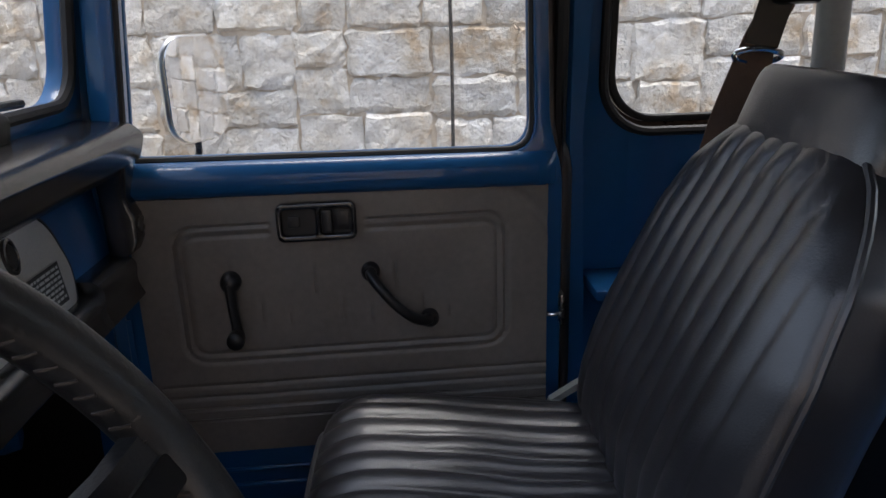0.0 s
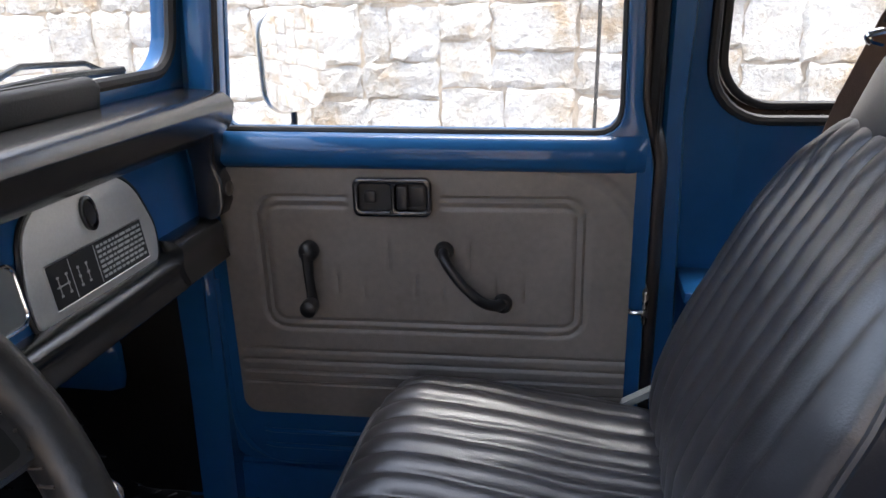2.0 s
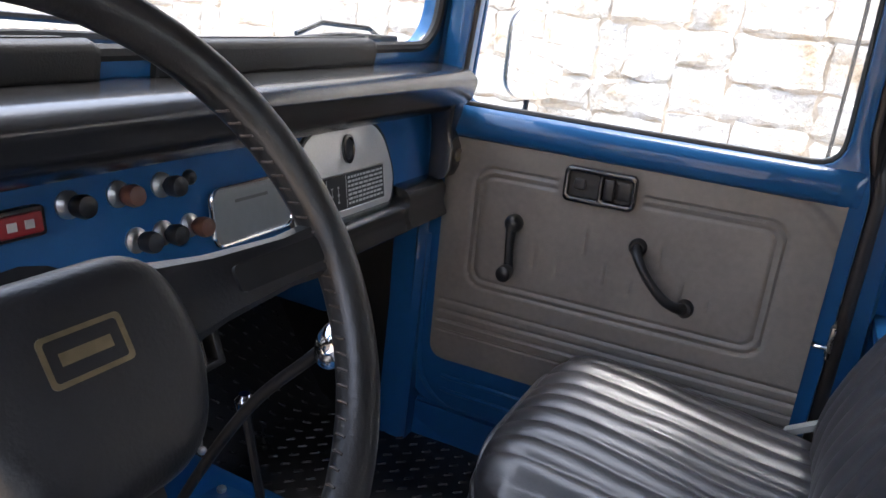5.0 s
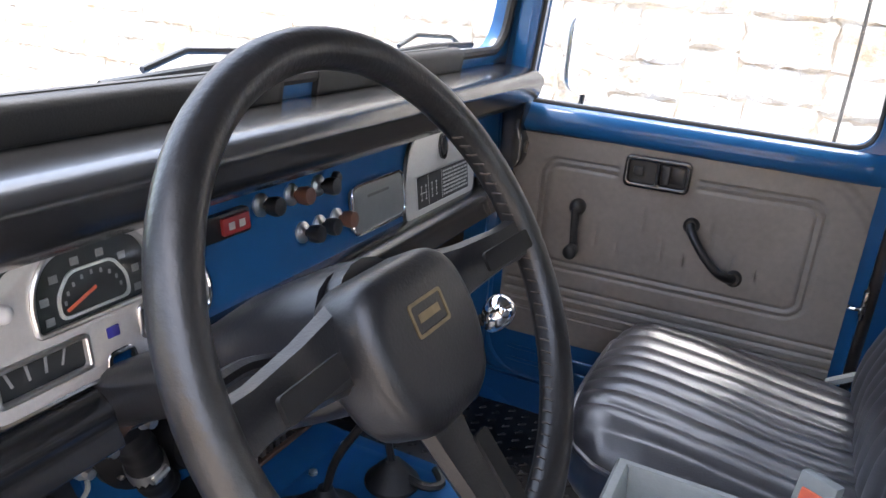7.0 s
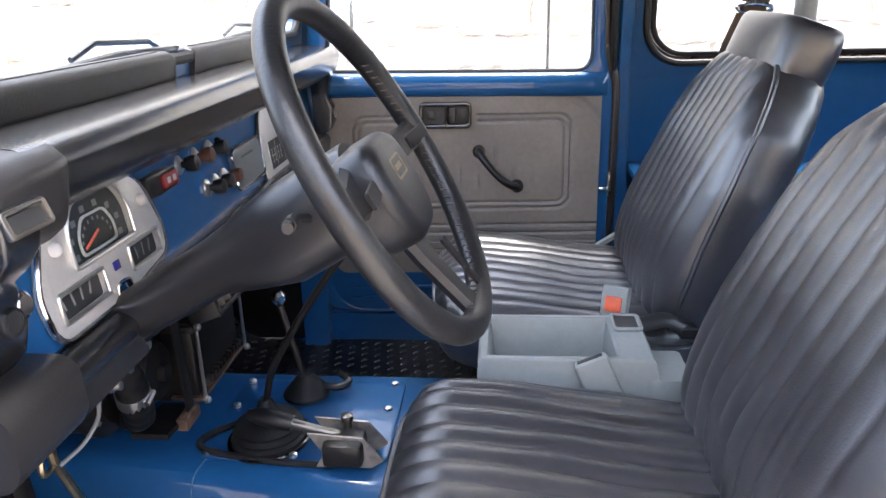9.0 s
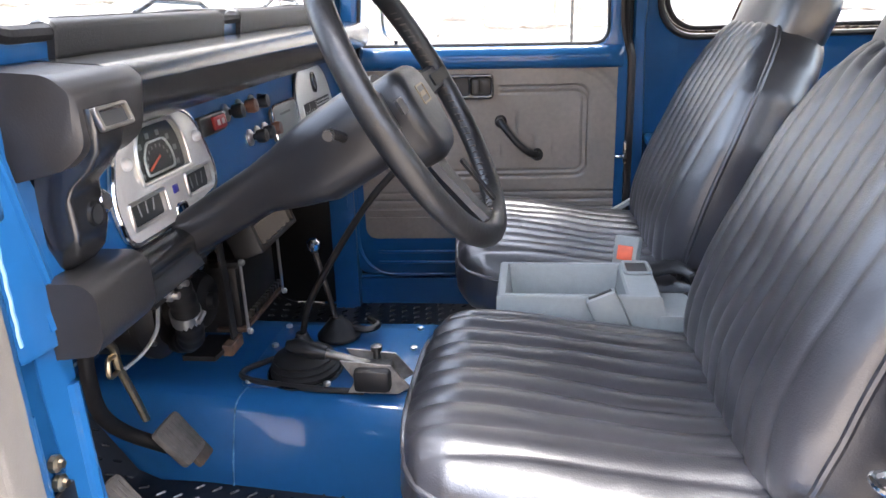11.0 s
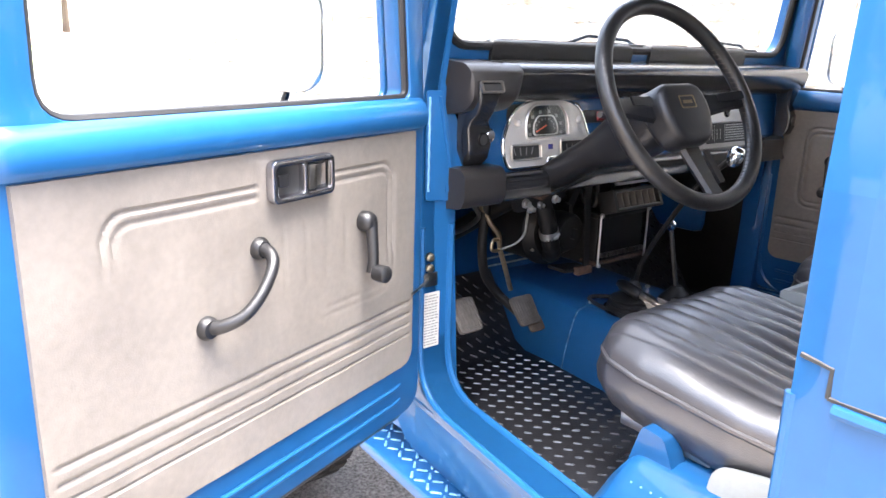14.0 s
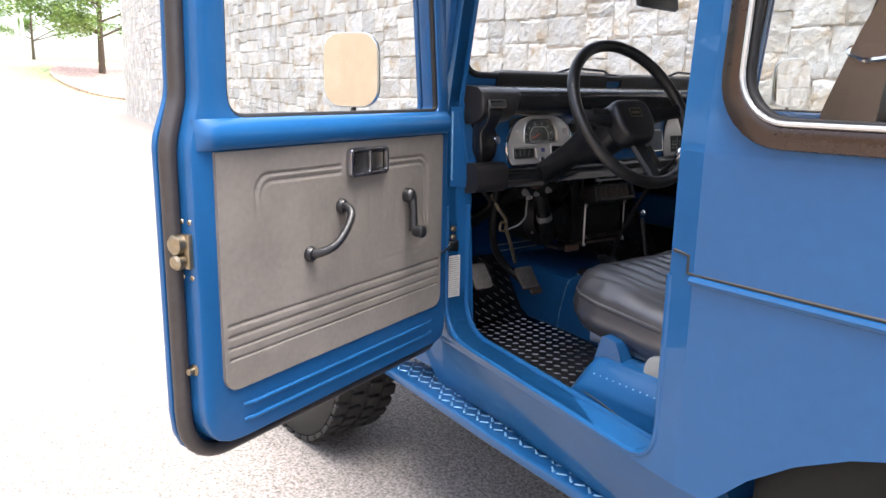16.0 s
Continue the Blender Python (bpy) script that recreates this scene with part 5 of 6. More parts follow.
part("drum", moved(lathe([(0.02, -0.08), (0.095, -0.08), (0.104, -0.068), (0.104, 0.03), (0.110, 0.034), (0.110, 0.044), (0.098, 0.05), (0.085, 0.064), (0.03, 0.068)], 32), DRUM), DARK, bl)
part("motor", moved(lathe([(0.056, 0.06), (0.056, 0.105), (0.048, 0.118), (0.016, 0.122), (0.014, 0.132), (0.004, 0.134)], 24), DRUM), DARK, bl)
for k in range(4):
    a_ = radians(35 + 90 * k)
    part("screw", moved(lathe([(0.006, 0.05), (0.006, 0.056), (0.003, 0.058)], 8), DRUM @ Matrix.Translation((0.092 * math.cos(a_), 0.092 * math.sin(a_), 0))), GUNMETAL, bl)
hose = smooth_path([(-0.485, -0.348, 1.035), (-0.472, -0.332, 0.99), (-0.470, -0.315, 0.95), (-0.475, -0.298, 0.905), (-0.492, -0.268, 0.865), (-0.53, -0.235, 0.845)], 8)
part("bent_hose", tube(hose, [0.0205 + 0.0008 * math.sin(k * 1.7) for k in range(len(hose))], 16), DARK, bl)
part("hose_clamp", tube([(-0.4725, -0.307, 0.929), (-0.4755, -0.299, 0.910)], 0.0228, 18), STEEL, bl)
part("clamp_screw", bar((-0.452, -0.314, 0.913), (-0.451, -0.294, 0.921), 0.0045, 8), STEEL, bl)
part("mount_plate", loft([[(x, y, z) for y, z in ((-0.25, 0.816), (-0.150, 0.806), (-0.150, 0.814), (-0.25, 0.824))] for x in (-0.52, -0.466)]), DARK, bl)
part("stay_foot", box(-0.470, -0.452, -0.215, -0.165, 0.806, 0.826, 0.003), RUST, bl, "rusty bracket foot")
part("stay", loft([[(-0.462 + dx, y, z) for y, z in ((-0.205, 1.02), (-0.185, 1.02), (-0.172, 0.82), (-0.192, 0.82))] for dx in (0.0, 0.004)]), DARK, bl)
part("stay", loft([[(-0.470 + dx, y, z) for y, z in ((-0.262, 0.99), (-0.235, 1.03), (-0.225, 1.02), (-0.250, 0.98))] for dx in (0.0, 0.012)]), DARK, bl)
br = thing("under_dash_bracket", "black brackets, bolts and cables under the dashboard", "bracket")
part("plate", loft([[(x, y, z) for y, z in ((-0.46, 1.03), (-0.33, 1.045), (-0.295, 1.015), (-0.34, 0.993), (-0.445, 0.99))] for x in (-0.45, -0.437)]), DARK, br)
part("clamp_lever", tube(smooth_path([(-0.42, -0.375, 1.028), (-0.40, -0.345, 1.042), (-0.395, -0.30, 1.055), (-0.40, -0.262, 1.058)], 5), 0.012, 10, flat=0.55), PAD, br)
part("column_clamp", loft([[(x, y, z) for y, z in ((-0.425, 1.035), (-0.345, 1.075), (-0.325, 1.062), (-0.405, 1.018))] for x in (-0.43, -0.405)]), RUST, br, "brown rusty clamp")
for y, z, r_ in ((-0.424, 1.008, 0.011), (-0.408, 0.994, 0.009), (-0.380, 1.000, 0.008), (-0.333, 1.008, 0.010)):
    part("bolt", moved(lathe([(r_, 0), (r_, 0.006), (r_ * 0.6, 0.008), (r_ * 0.6, 0.016), (r_ * 0.3, 0.017)], 8), Matrix.Translation((-0.440, y, z)) @ pose(0, 0, 0, 0, 90, 0)), STEEL, br)
part("pale_wire", tube(smooth_path([(-0.465, -0.385, 0.99), (-0.475, -0.378, 0.955), (-0.485, -0.372, 0.925), (-0.50, -0.385, 0.900), (-0.515, -0.415, 0.888)], 6), 0.0028, 8), ASHGREY, br, "pale bent wire")
rng = random.Random(8)
for k in range(18):
    y0 = -0.30 + 0.022 * k if k > 3 else -0.60 + 0.02 * k
    pts = [(-0.50 - rng.uniform(0, 0.06), y0, 1.03), (-0.50 - rng.uniform(0.0, 0.08), y0 + rng.uniform(-0.06, 0.06), 0.97 - rng.uniform(0, 0.05)), (-0.60, y0 + rng.uniform(-0.08, 0.08), 0.92), (-0.70, y0 + rng.uniform(-0.05, 0.05), 0.98)]
    part("cable", tube(smooth_path(pts, 5), rng.uniform(0.003, 0.007), 6), (DARK, RUBBER, DARK, GUNMETAL)[k % 4], br)

# == pedals ==
def pedal(name, centre, size, arm, label):
    p = thing(name, label, "pedal", group="pedals")
    m = Matrix.Translation(centre) @ pose(0, 0, 0, 0, 52, 0)
    w, h = size
    part("pad", moved(slab(rounded([(-h, -w), (h, -w * 0.9), (h, w * 0.9), (-h, w)], 0.01), 0.012, (), 0.003), m), WORNRUBBER, p, "worn grey rubber pad")
    bm = bmesh.new()
    for k in range(7):
        bm = join(bm, box(-h * 0.8, h * 0.8, -w * 0.75 + w * 0.24 * k, -w * 0.72 + w * 0.24 * k + 0.0015, 0.0118, 0.0130))
    tagged(part("pad_ribs", moved(bm, m), WORNRUBBER, p), kind="stuff")
    part("arm", tube(smooth_path(arm, 6), 0.011, 10, flat=0.7), DARK, p)
    return p


bp = pedal("brake_pedal", (-0.497, -0.352, 0.732), (0.034, 0.036), [(-0.512, -0.352, 0.722), (-0.550, -0.385, 0.765), (-0.560, -0.420, 0.815), (-0.555, -0.438, 0.87), (-0.55, -0.442, 0.93), (-0.53, -0.445, 1.04)], "worn brake pedal with brown-grey rubber pad and black arm")
part("foot_plate", moved(slab(rrect(-0.016, 0.020, -0.022, 0.022, 0.006), 0.008, (), 0.002), Matrix.Translation((-0.480, -0.332, 0.702)) @ pose(0, 0, 0, 0, 52, 0)), WORNBROWN, bp, "worn brown lower edge")
pedal("clutch_pedal", (-0.460, -0.568, 0.775), (0.034, 0.038), [(-0.473, -0.570, 0.772), (-0.54, -0.570, 0.80), (-0.585, -0.565, 0.86), (-0.57, -0.560, 0.95), (-0.54, -0.55, 1.04)], "worn clutch pedal with grey rubber pad")
pp = tagged(part("brass_pipe", join(tube(smooth_path([(-0.55, -0.455, 0.99), (-0.535, -0.434, 0.945), (-0.53, -0.412, 0.917), (-0.53, -0.407, 0.885), (-0.53, -0.385, 0.829), (-0.53, -0.366, 0.778)], 6), 0.0058, 8), tube(smooth_path([(-0.53, -0.409, 0.905), (-0.527, -0.432, 0.907), (-0.527, -0.434, 0.885), (-0.53, -0.408, 0.880)], 5), 0.004, 8)), BRASS), label="bent yellow metal pipe beside the pedals", category="pipe")

# == tunnel, levers, console ==
tunnel = thing("transmission_tunnel", "blue painted transmission tunnel with a bolted cover", "tunnel", kind="structure")
hump = lambda x, top, yl, yr: [(x, y, z) for y, z in ((yl, 0.545), (yl + 0.004, 0.60), (yl + 0.024, top - 0.032), (yl + 0.033, top - 0.010), (yl + 0.052, top), (yr - 0.075, top), (yr - 0.055, top - 0.006), (yr - 0.040, top - 0.03), (yr - 0.004, 0.60), (yr, 0.545))]
part("hump", loft([hump(-0.95, 0.735, -0.215, 0.21), hump(-0.80, 0.732, -0.21, 0.205), hump(-0.66, 0.726, -0.200, 0.20), hump(-0.52, 0.720, -0.208, 0.195), hump(-0.43, 0.719, -0.217, 0.195), hump(-0.2, 0.718, -0.240, 0.195), hump(0.4, 0.712, -0.25, 0.195)]), BLUE, tunnel)
part("weld_bead", tube(smooth_path([(-0.484, -0.2135, 0.556), (-0.480, -0.208, 0.61), (-0.474, -0.190, 0.688), (-0.468, -0.178, 0.711), (-0.458, -0.155, 0.7205)], 4), 0.0018, 6), BEADBLUE, tunnel, "light blue weld bead")
# the ridges' white highlights are painted as a pale colour
for z in (0.748, 0.766):
    part("seam", tube([(-0.7735 - 0.64 * (z - 0.735), -0.205, z), (-0.7735 - 0.64 * (z - 0.735), -0.020, z)], 0.0030, 8), PALEBEAD, tunnel, "folded seam with its highlight painted in")
pl = part("cover", moved(slab(rrect(-0.475, -0.17, -0.158, 0.105, 0.02), 0.004, (), 0.0015), Matrix.Translation((0, 0, 0.7195))), BLUE, tunnel, "bolted cover plate")
part("cover_hose", tube(smooth_path([(-0.43, -0.06, 0.732), (-0.475, -0.11, 0.731), (-0.47, -0.14, 0.729), (-0.40, -0.160, 0.728), (-0.33, -0.170, 0.727), (-0.25, -0.172, 0.726)], 5), 0.0055, 8), RUBBER, pl, "thin black hose")
for u, v in ((-0.46, -0.145), (-0.32, -0.148), (-0.19, -0.145), (-0.46, 0.0), (-0.46, 0.09), (-0.19, 0.09), (-0.19, 0.0)):
    part("bolt", moved(lathe([(0.007, 0), (0.007, 0.005), (0.003, 0.007)], 8), Matrix.Translation((u, v, 0.7235))), STEEL, pl)
gear = thing("gear_lever", "black gear lever with chrome knob and ribbed rubber boot", "gear lever")
part("boot_ring", moved(tube([(0.064 * math.cos(math.pi * k / 16), 0.068 * math.sin(math.pi * k / 16), 0.002) for k in range(32)], 0.004, 8, closed=True), Matrix.Translation((-0.372, -0.098, 0.7235))), GLOSSBLACK, gear)
part("boot", moved(lathe([(0.060, 0), (0.061, 0.010), (0.055, 0.014), (0.058, 0.020), (0.051, 0.025), (0.053, 0.031), (0.040, 0.037), (0.024, 0.044), (0.016, 0.060), (0.010, 0.075)], 32), Matrix.Translation((-0.372, -0.098, 0.7235)) @ Matrix.Diagonal((1, 1.05, 1, 1))), RUBBER, gear)
part("rod", tube(smooth_path([(-0.372, -0.098, 0.79), (-0.345, -0.100, 0.87), (-0.24, -0.115, 1.03), (-0.165, -0.108, 1.112)], 6), 0.0058, 10), DARK, gear)
part("knob", moved(lathe([(0.009, -0.012), (0.013, -0.006), (0.0165, 0.005), (0.0172, 0.014), (0.0145, 0.023), (0.009, 0.028), (0.001, 0.029)], 20), Matrix.Translation((-0.152, -0.110, 1.116)) @ pose(0, 0, 0, 0, 25, 0)), CHROME, gear, "chrome knob")
lv = thing("transfer_lever", "slim black lever with a chrome knob on the tunnel", "lever")
part("boot", moved(lathe([(0.042, 0), (0.042, 0.006), (0.030, 0.020), (0.012, 0.04)], 20), Matrix.Translation((-0.345, 0.045, 0.727))), RUBBER, lv)
part("foot_loop", tube(smooth_path([(-0.34, 0.05, 0.745), (-0.29, 0.045, 0.742), (-0.27, 0.06, 0.745), (-0.29, 0.08, 0.75)], 4), 0.007, 8), PLASTIC, lv)
part("rod", tube([(-0.345, 0.045, 0.75), (-0.378, 0.045, 0.90)], 0.006, 8), PLASTIC, lv)
part("knob", moved(lathe([(0.006, -0.012), (0.012, -0.006), (0.013, 0.006), (0.007, 0.013)], 14), Matrix.Translation((-0.38, 0.045, 0.914))), CHROME, lv)
pb = thing("parking_brake", "black-gripped parking brake in a bare metal bracket", "parking brake")
part("grip", tube([(-0.385, -0.145, 0.797), (-0.37, -0.146, 0.795), (-0.33, -0.15, 0.788), (-0.315, -0.15, 0.785)], [0.008, 0.014, 0.014, 0.012], 12), PLASTIC, pb)
part("rod", bar((-0.32, -0.15, 0.786), (-0.24, -0.155, 0.768), 0.008), GUNMETAL, pb)
part("bracket", loft([[(x, y, z) for x, z in ((-0.285, 0.785), (-0.20, 0.778), (-0.17, 0.740), (-0.19, 0.727), (-0.275, 0.727), (-0.262, 0.75))] for y in (-0.178, -0.174)]), BAREMETAL, pb, "bare metal bracket")
part("bracket", loft([[(x, y, z) for x, z in ((-0.285, 0.785), (-0.20, 0.778), (-0.17, 0.740), (-0.19, 0.727), (-0.275, 0.727), (-0.262, 0.75))] for y in (-0.132, -0.128)]), BAREMETAL, pb, "bare metal bracket")
part("cap", box(-0.262, -0.20, -0.195, -0.14, 0.735, 0.775, 0.008), PLASTIC, pb)
part("release_knob", moved(lathe([(0.007, 0), (0.006, 0.012), (0.010, 0.014), (0.010, 0.022), (0.004, 0.024)], 12), Matrix.Translation((-0.23, -0.142, 0.775))), GUNMETAL, pb)

cs = thing("console", "grey moulded plastic console with an open bin between the seats", "console")
part("bin", loft([[(x, y, z) for x, y in ((x0, y0), (x1, y0), (x1, y1), (x0, y1))] for x0, x1, y0, y1, z in ((-0.035, 0.285, -0.085, 0.105, 0.712), (-0.03, 0.245, -0.078, 0.098, 0.862), (-0.026, 0.241, -0.075, 0.095, 0.866), (-0.016, 0.192, -0.067, 0.087, 0.866), (-0.012, 0.188, -0.064, 0.084, 0.862), (-0.004, 0.182, -0.056, 0.076, 0.775))]), GREYPL, cs)
part("floor_tray", box(-0.003, 0.181, -0.055, 0.075, 0.775, 0.778), ASHDARK, cs)
part("rear_block", box(0.235, 0.305, -0.083, 0.03, 0.712, 0.835, 0.010), GREYPL, cs)
part("rear_step", box(0.285, 0.335, -0.080, 0.02, 0.712, 0.775, 0.008), GREYPL, cs)
part("rear_slot", slab(rrect(0.198, 0.236, 0.035, 0.088, 0.006), 0.004), INK, cs).location = (0, 0, 0.8645)
part("slot_rim", tube([(u, v, 0.868) for u, v in rrect(0.196, 0.240, 0.032, 0.091, 0.007)], 0.004, 8, closed=True), GREYPL, cs)
bk = thing("seat_belt_buckle", "grey seat belt buckle with an orange-red press button", "buckle", group="seat belt buckles")
BM = Matrix.Translation((0.205, 0.118, 0.845)) @ pose(0, 0, 0, 0, 0, 62) @ pose(0, 0, 0, 0, 14, 0)
part("case", moved(box(-0.012, 0.012, -0.024, 0.024, 0.0, 0.065, 0.005), BM), GREYPL, bk)
part("button", moved(box(-0.0145, -0.009, -0.015, 0.015, 0.018, 0.046, 0.002), BM), ORANGE, bk, "orange-red press button")
bk2 = thing("seat_belt_buckle", "grey seat belt buckle lying against the console", "buckle", group="seat belt buckles")
part("case", moved(box(-0.026, 0.026, -0.012, 0.012, 0, 0.085, 0.006), Matrix.Translation((0.175, -0.098, 0.80)) @ pose(0, 0, 0, 0, -24, 0)), GREYPL, bk2)
part("slot", moved(box(-0.02, 0.02, -0.004, 0.004, 0.085, 0.0862), Matrix.Translation((0.175, -0.098, 0.80)) @ pose(0, 0, 0, 0, -24, 0)), INK, bk2)
part("stalk", tube(smooth_path([(0.18, -0.098, 0.805), (0.23, -0.10, 0.76), (0.29, -0.10, 0.73)], 4), 0.012, 8, flat=0.5), PLASTIC, bk2)
tg = tagged(part("belt_tongue", join(tube(smooth_path([(0.245, 0.07, 0.86), (0.29, 0.08, 0.865), (0.33, 0.09, 0.84)], 4), 0.015, 8, flat=0.4), box(0.315, 0.345, 0.075, 0.11, 0.83, 0.85, 0.003)), PLASTIC), label="black belt strap and clip behind the console", category="seat belt")

# == floor mats with raised treads ==
def mat_piece(name, y0, y1, top, label):
    """A ribbed rubber mat: short parallel treads in staggered diagonal rows, up the toe board to the height top."""
    m = thing(name, label, "floor mat", group="floor mats")
    prof = [(-0.70 - 0.64 * (top - 0.635), top), (-0.70, 0.635), (-0.66, 0.575), (-0.62, 0.556), (0.33, 0.553)]
    part("sheet", loft([[(x, y0, z), (x, y1, z), (x - 0.002, y1, z - 0.006), (x - 0.002, y0, z - 0.006)] for x, z in prof]), MAT, m)
    legs, total = [], 0.0
    for (xa, za), (xb, zb) in zip(prof, prof[1:]):
        a, b = Vector((xa, 0, za)), Vector((xb, 0, zb))
        legs.append((total, a, (b - a).normalized()))
        total += (b - a).length
    vs, fs = [], []
    along, across, q = 0.040, 0.0270, math.sqrt(0.5)
    count = int(total / across) + 30
    for i in range(-count, count):
        for j in range(-count, count):
            p, r = along * (j + 0.5 * (i % 2)), across * i
            u, y = q * (p + r), y0 + q * (p - r)
            if not (0.012 < u < total - 0.012 and y0 + 0.012 < y < y1 - 0.012):
                continue
            s0, a, d = [leg for leg in legs if leg[0] <= u][-1]
            n = d.cross(Vector((0, 1, 0)))
            n = n if n.z > 0 else -n
            c = a + d * (u - s0) + Vector((0, y, 0))
            e = (d + Vector((0, 1, 0))).normalized()
            w = n.cross(e)
            i0 = len(vs)
            for sx, sy, h in ((-1, 0, 0.2), (-0.7, -1, 0), (0.7, -1, 0), (1, 0, 0.2), (0.7, 1, 0), (-0.7, 1, 0), (-0.6, -0.4, 1), (0.6, -0.4, 1), (0.6, 0.4, 1), (-0.6, 0.4, 1)):
                vs.append(c + e * (0.0105 * sx) + w * (0.0027 * sy) + n * (0.0030 * h))
            for f in ((6, 7, 8, 9), (1, 2, 7, 6), (4, 5, 9, 8), (2, 3, 7), (3, 4, 8), (3, 8, 7), (5, 0, 9), (0, 1, 6), (0, 6, 9)):
                fs.append([i0 + k for k in f])
    me = bpy.data.meshes.new("tread")
    me.from_pydata([tuple(v) for v in vs], [], fs)
    me.materials.append(MATBAR)
    ob = new("tread", me)
    ob.parent = m
    tagged(ob, kind="stuff")
    return m


mat_piece("floor_mat", -0.660, -0.205, 0.745, "black rubber floor mat with raised tread bars")
mat_piece("floor_mat", 0.195, 0.640, 0.885, "black rubber floor mat with raised tread bars, before the passenger seat")

# == seat boxes ==
for yin, yout, nm in ((-0.265, -0.678, "driver"), (0.265, 0.665, "other")):
    sb = thing("seat_box", "blue painted steel seat box with a welded seam", "seat base", group="seat boxes")
    y0, y1 = sorted((yin, yout))
    sec = rounded([(-0.050, 0.545), (0.0, 0.665), (0.035, 0.712), (0.33, 0.712), (0.42, 0.545)], [0, 0.03, 0.02, 0.02, 0], 4)
    out = math.copysign(1.0, yout)
    shell = [[(x, y, 0.545 + (z - 0.545) * k) for x, z in sec] for y, k in ((yin, 1.0), (yout - out * 0.075, 1.0), (yout - out * 0.055, 0.985), (yout - out * 0.040, 0.945), (yout - out * 0.002, 0.68), (yout, 0.60))]
    part("box", loft(shell if out > 0 else shell[::-1]), BLUE, sb)
    tab = sorted((yout - out * 0.055, yout - out * 0.092))
    part("tab", loft([[(x, y, z) for x, z in rounded([(0.020, 0.69), (0.104, 0.70), (0.080, 0.752), (0.040, 0.758)], [0, 0, 0.008, 0.008], 3)] for y in tab]), BLUE, sb)
    part("press_line", tube([(0.04, yout - out * 0.0015, 0.640), (0.10, yout - out * 0.0005, 0.628), (0.22, yout + out * 0.001, 0.600)], 0.002, 6), INK, sb)
    bm = bmesh.new()
    for k in range(13):
        bm = join(bm, moved(lathe([(0.0028, 0), (0.0022, 0.001), (0.0006, 0.0014)], 8), Matrix.Translation((0.055 + 0.018 * k, yout - out * 0.0205, 0.6785)) @ pose(0, 0, 0, -60 * out, 0, 0)))
    tagged(part("weld_spots", bm, TREADBLUE, sb), kind="stuff")
# seat slide cover and lever beside the driver's seat
sl = tagged(part("seat_slide", join(box(0.02, 0.14, -0.585, -0.555, 0.715, 0.748, 0.006), tube([(0.13, -0.575, 0.735), (0.16, -0.58, 0.742), (0.24, -0.585, 0.748)], 0.006, 8)), GUNMETAL), label="grey metal seat slide below the driver's cushion", category="seat rail")
hg = tagged(part("recliner_cover", moved(slab(rounded([(0.15, 0.64), (0.34, 0.64), (0.36, 0.80), (0.30, 0.775), (0.16, 0.745)], 0.025, 4), 0.025, (), 0.008), facing((0, -0.60, 0), (1, 0, 0), (0, 0, 1))), GREYPL), label="grey plastic recliner cover beside the seat", category="cover")
for yy in (0.58,):
    rl = tagged(part("recliner_lever", loft([[(x + dx, yy + dy, z + dz) for dx, dy, dz in ((0, -0.008, 0), (0, 0.008, 0), (0.004, 0.008, 0.014), (0.004, -0.008, 0.014))] for x, z in ((0.222, 0.824), (0.26, 0.848), (0.30, 0.872), (0.33, 0.868))]), GREYPL), label="pale grey seat recliner lever", category="lever", group="recliner levers")

# == posts: label, bolts, striker ==
lab = tagged(part("jamb_label", box(-0.4355, -0.4335, -0.697, -0.657, 0.742, 0.856), WHITE), label="white paper label with small dark print on the door post", category="label")
bm = bmesh.new()
rng = random.Random(2)
for r in range(18):
    z = 0.850 - 0.006 * r
    y = -0.694
    while y < -0.665:
        w = rng.uniform(0.003, 0.009)
        bm = join(bm, box(-0.4336, -0.4330, y, min(y + w, -0.660), z - 0.0012, z + 0.0012))
        y += w + 0.002
tagged(part("fine_print", bm, PALEINK, lab), kind="stuff")
for z, y in ((0.930, -0.685), (0.908, -0.685)):
    tagged(part("hinge_bolt", moved(lathe([(0.009, 0), (0.009, 0.006), (0.005, 0.008), (0.004, 0.012)], 8), Matrix.Translation((-0.434, y, z)) @ pose(0, 0, 0, 0, 90, 0)), BRASS), label="plated hinge bolt on the door post", category="bolt", group="hinge bolts")
ck = tagged(part("door_check", join(tube(smooth_path([(-0.434, -0.69, 0.885), (-0.415, -0.705, 0.888), (-0.405, -0.73, 0.882), (-0.39, -0.76, 0.880)], 5), 0.006, 8, flat=0.5), box(-0.4345, -0.430, -0.705, -0.665, 0.87, 0.898, 0.002)), GUNMETAL), label="dark metal door check strap in the door post", category="door check")
for sign, yy, xx in ((-1, -0.70, 0.335), (1, 0.66, 0.257)):
    sk = thing("door_striker", "plated door striker on the rear post", "striker", group="door strikers")
    part("plate", box(xx - 0.003, xx + 0.004, yy - 0.020, yy + 0.020, 0.938, 0.992, 0.002), GUNMETAL, sk)
    part("loop", tube(smooth_path([(xx - 0.003, yy - 0.012, 0.956), (xx - 0.018, yy - 0.013, 0.956), (xx - 0.024, yy - 0.004, 0.956), (xx - 0.024, yy + 0.006, 0.957), (xx - 0.016, yy + 0.012, 0.957), (xx - 0.003, yy + 0.012, 0.956)], 4), 0.0038, 8), CHROME, sk, "bright striker loop")
    for z in (0.946, 0.984):
        part("screw", moved(lathe([(0.006, 0), (0.005, 0.003), (0.002, 0.004)], 10), Matrix.Translation((xx - 0.003, yy, z)) @ pose(0, 0, 0, 0, -90, 0)), BRASS, sk)

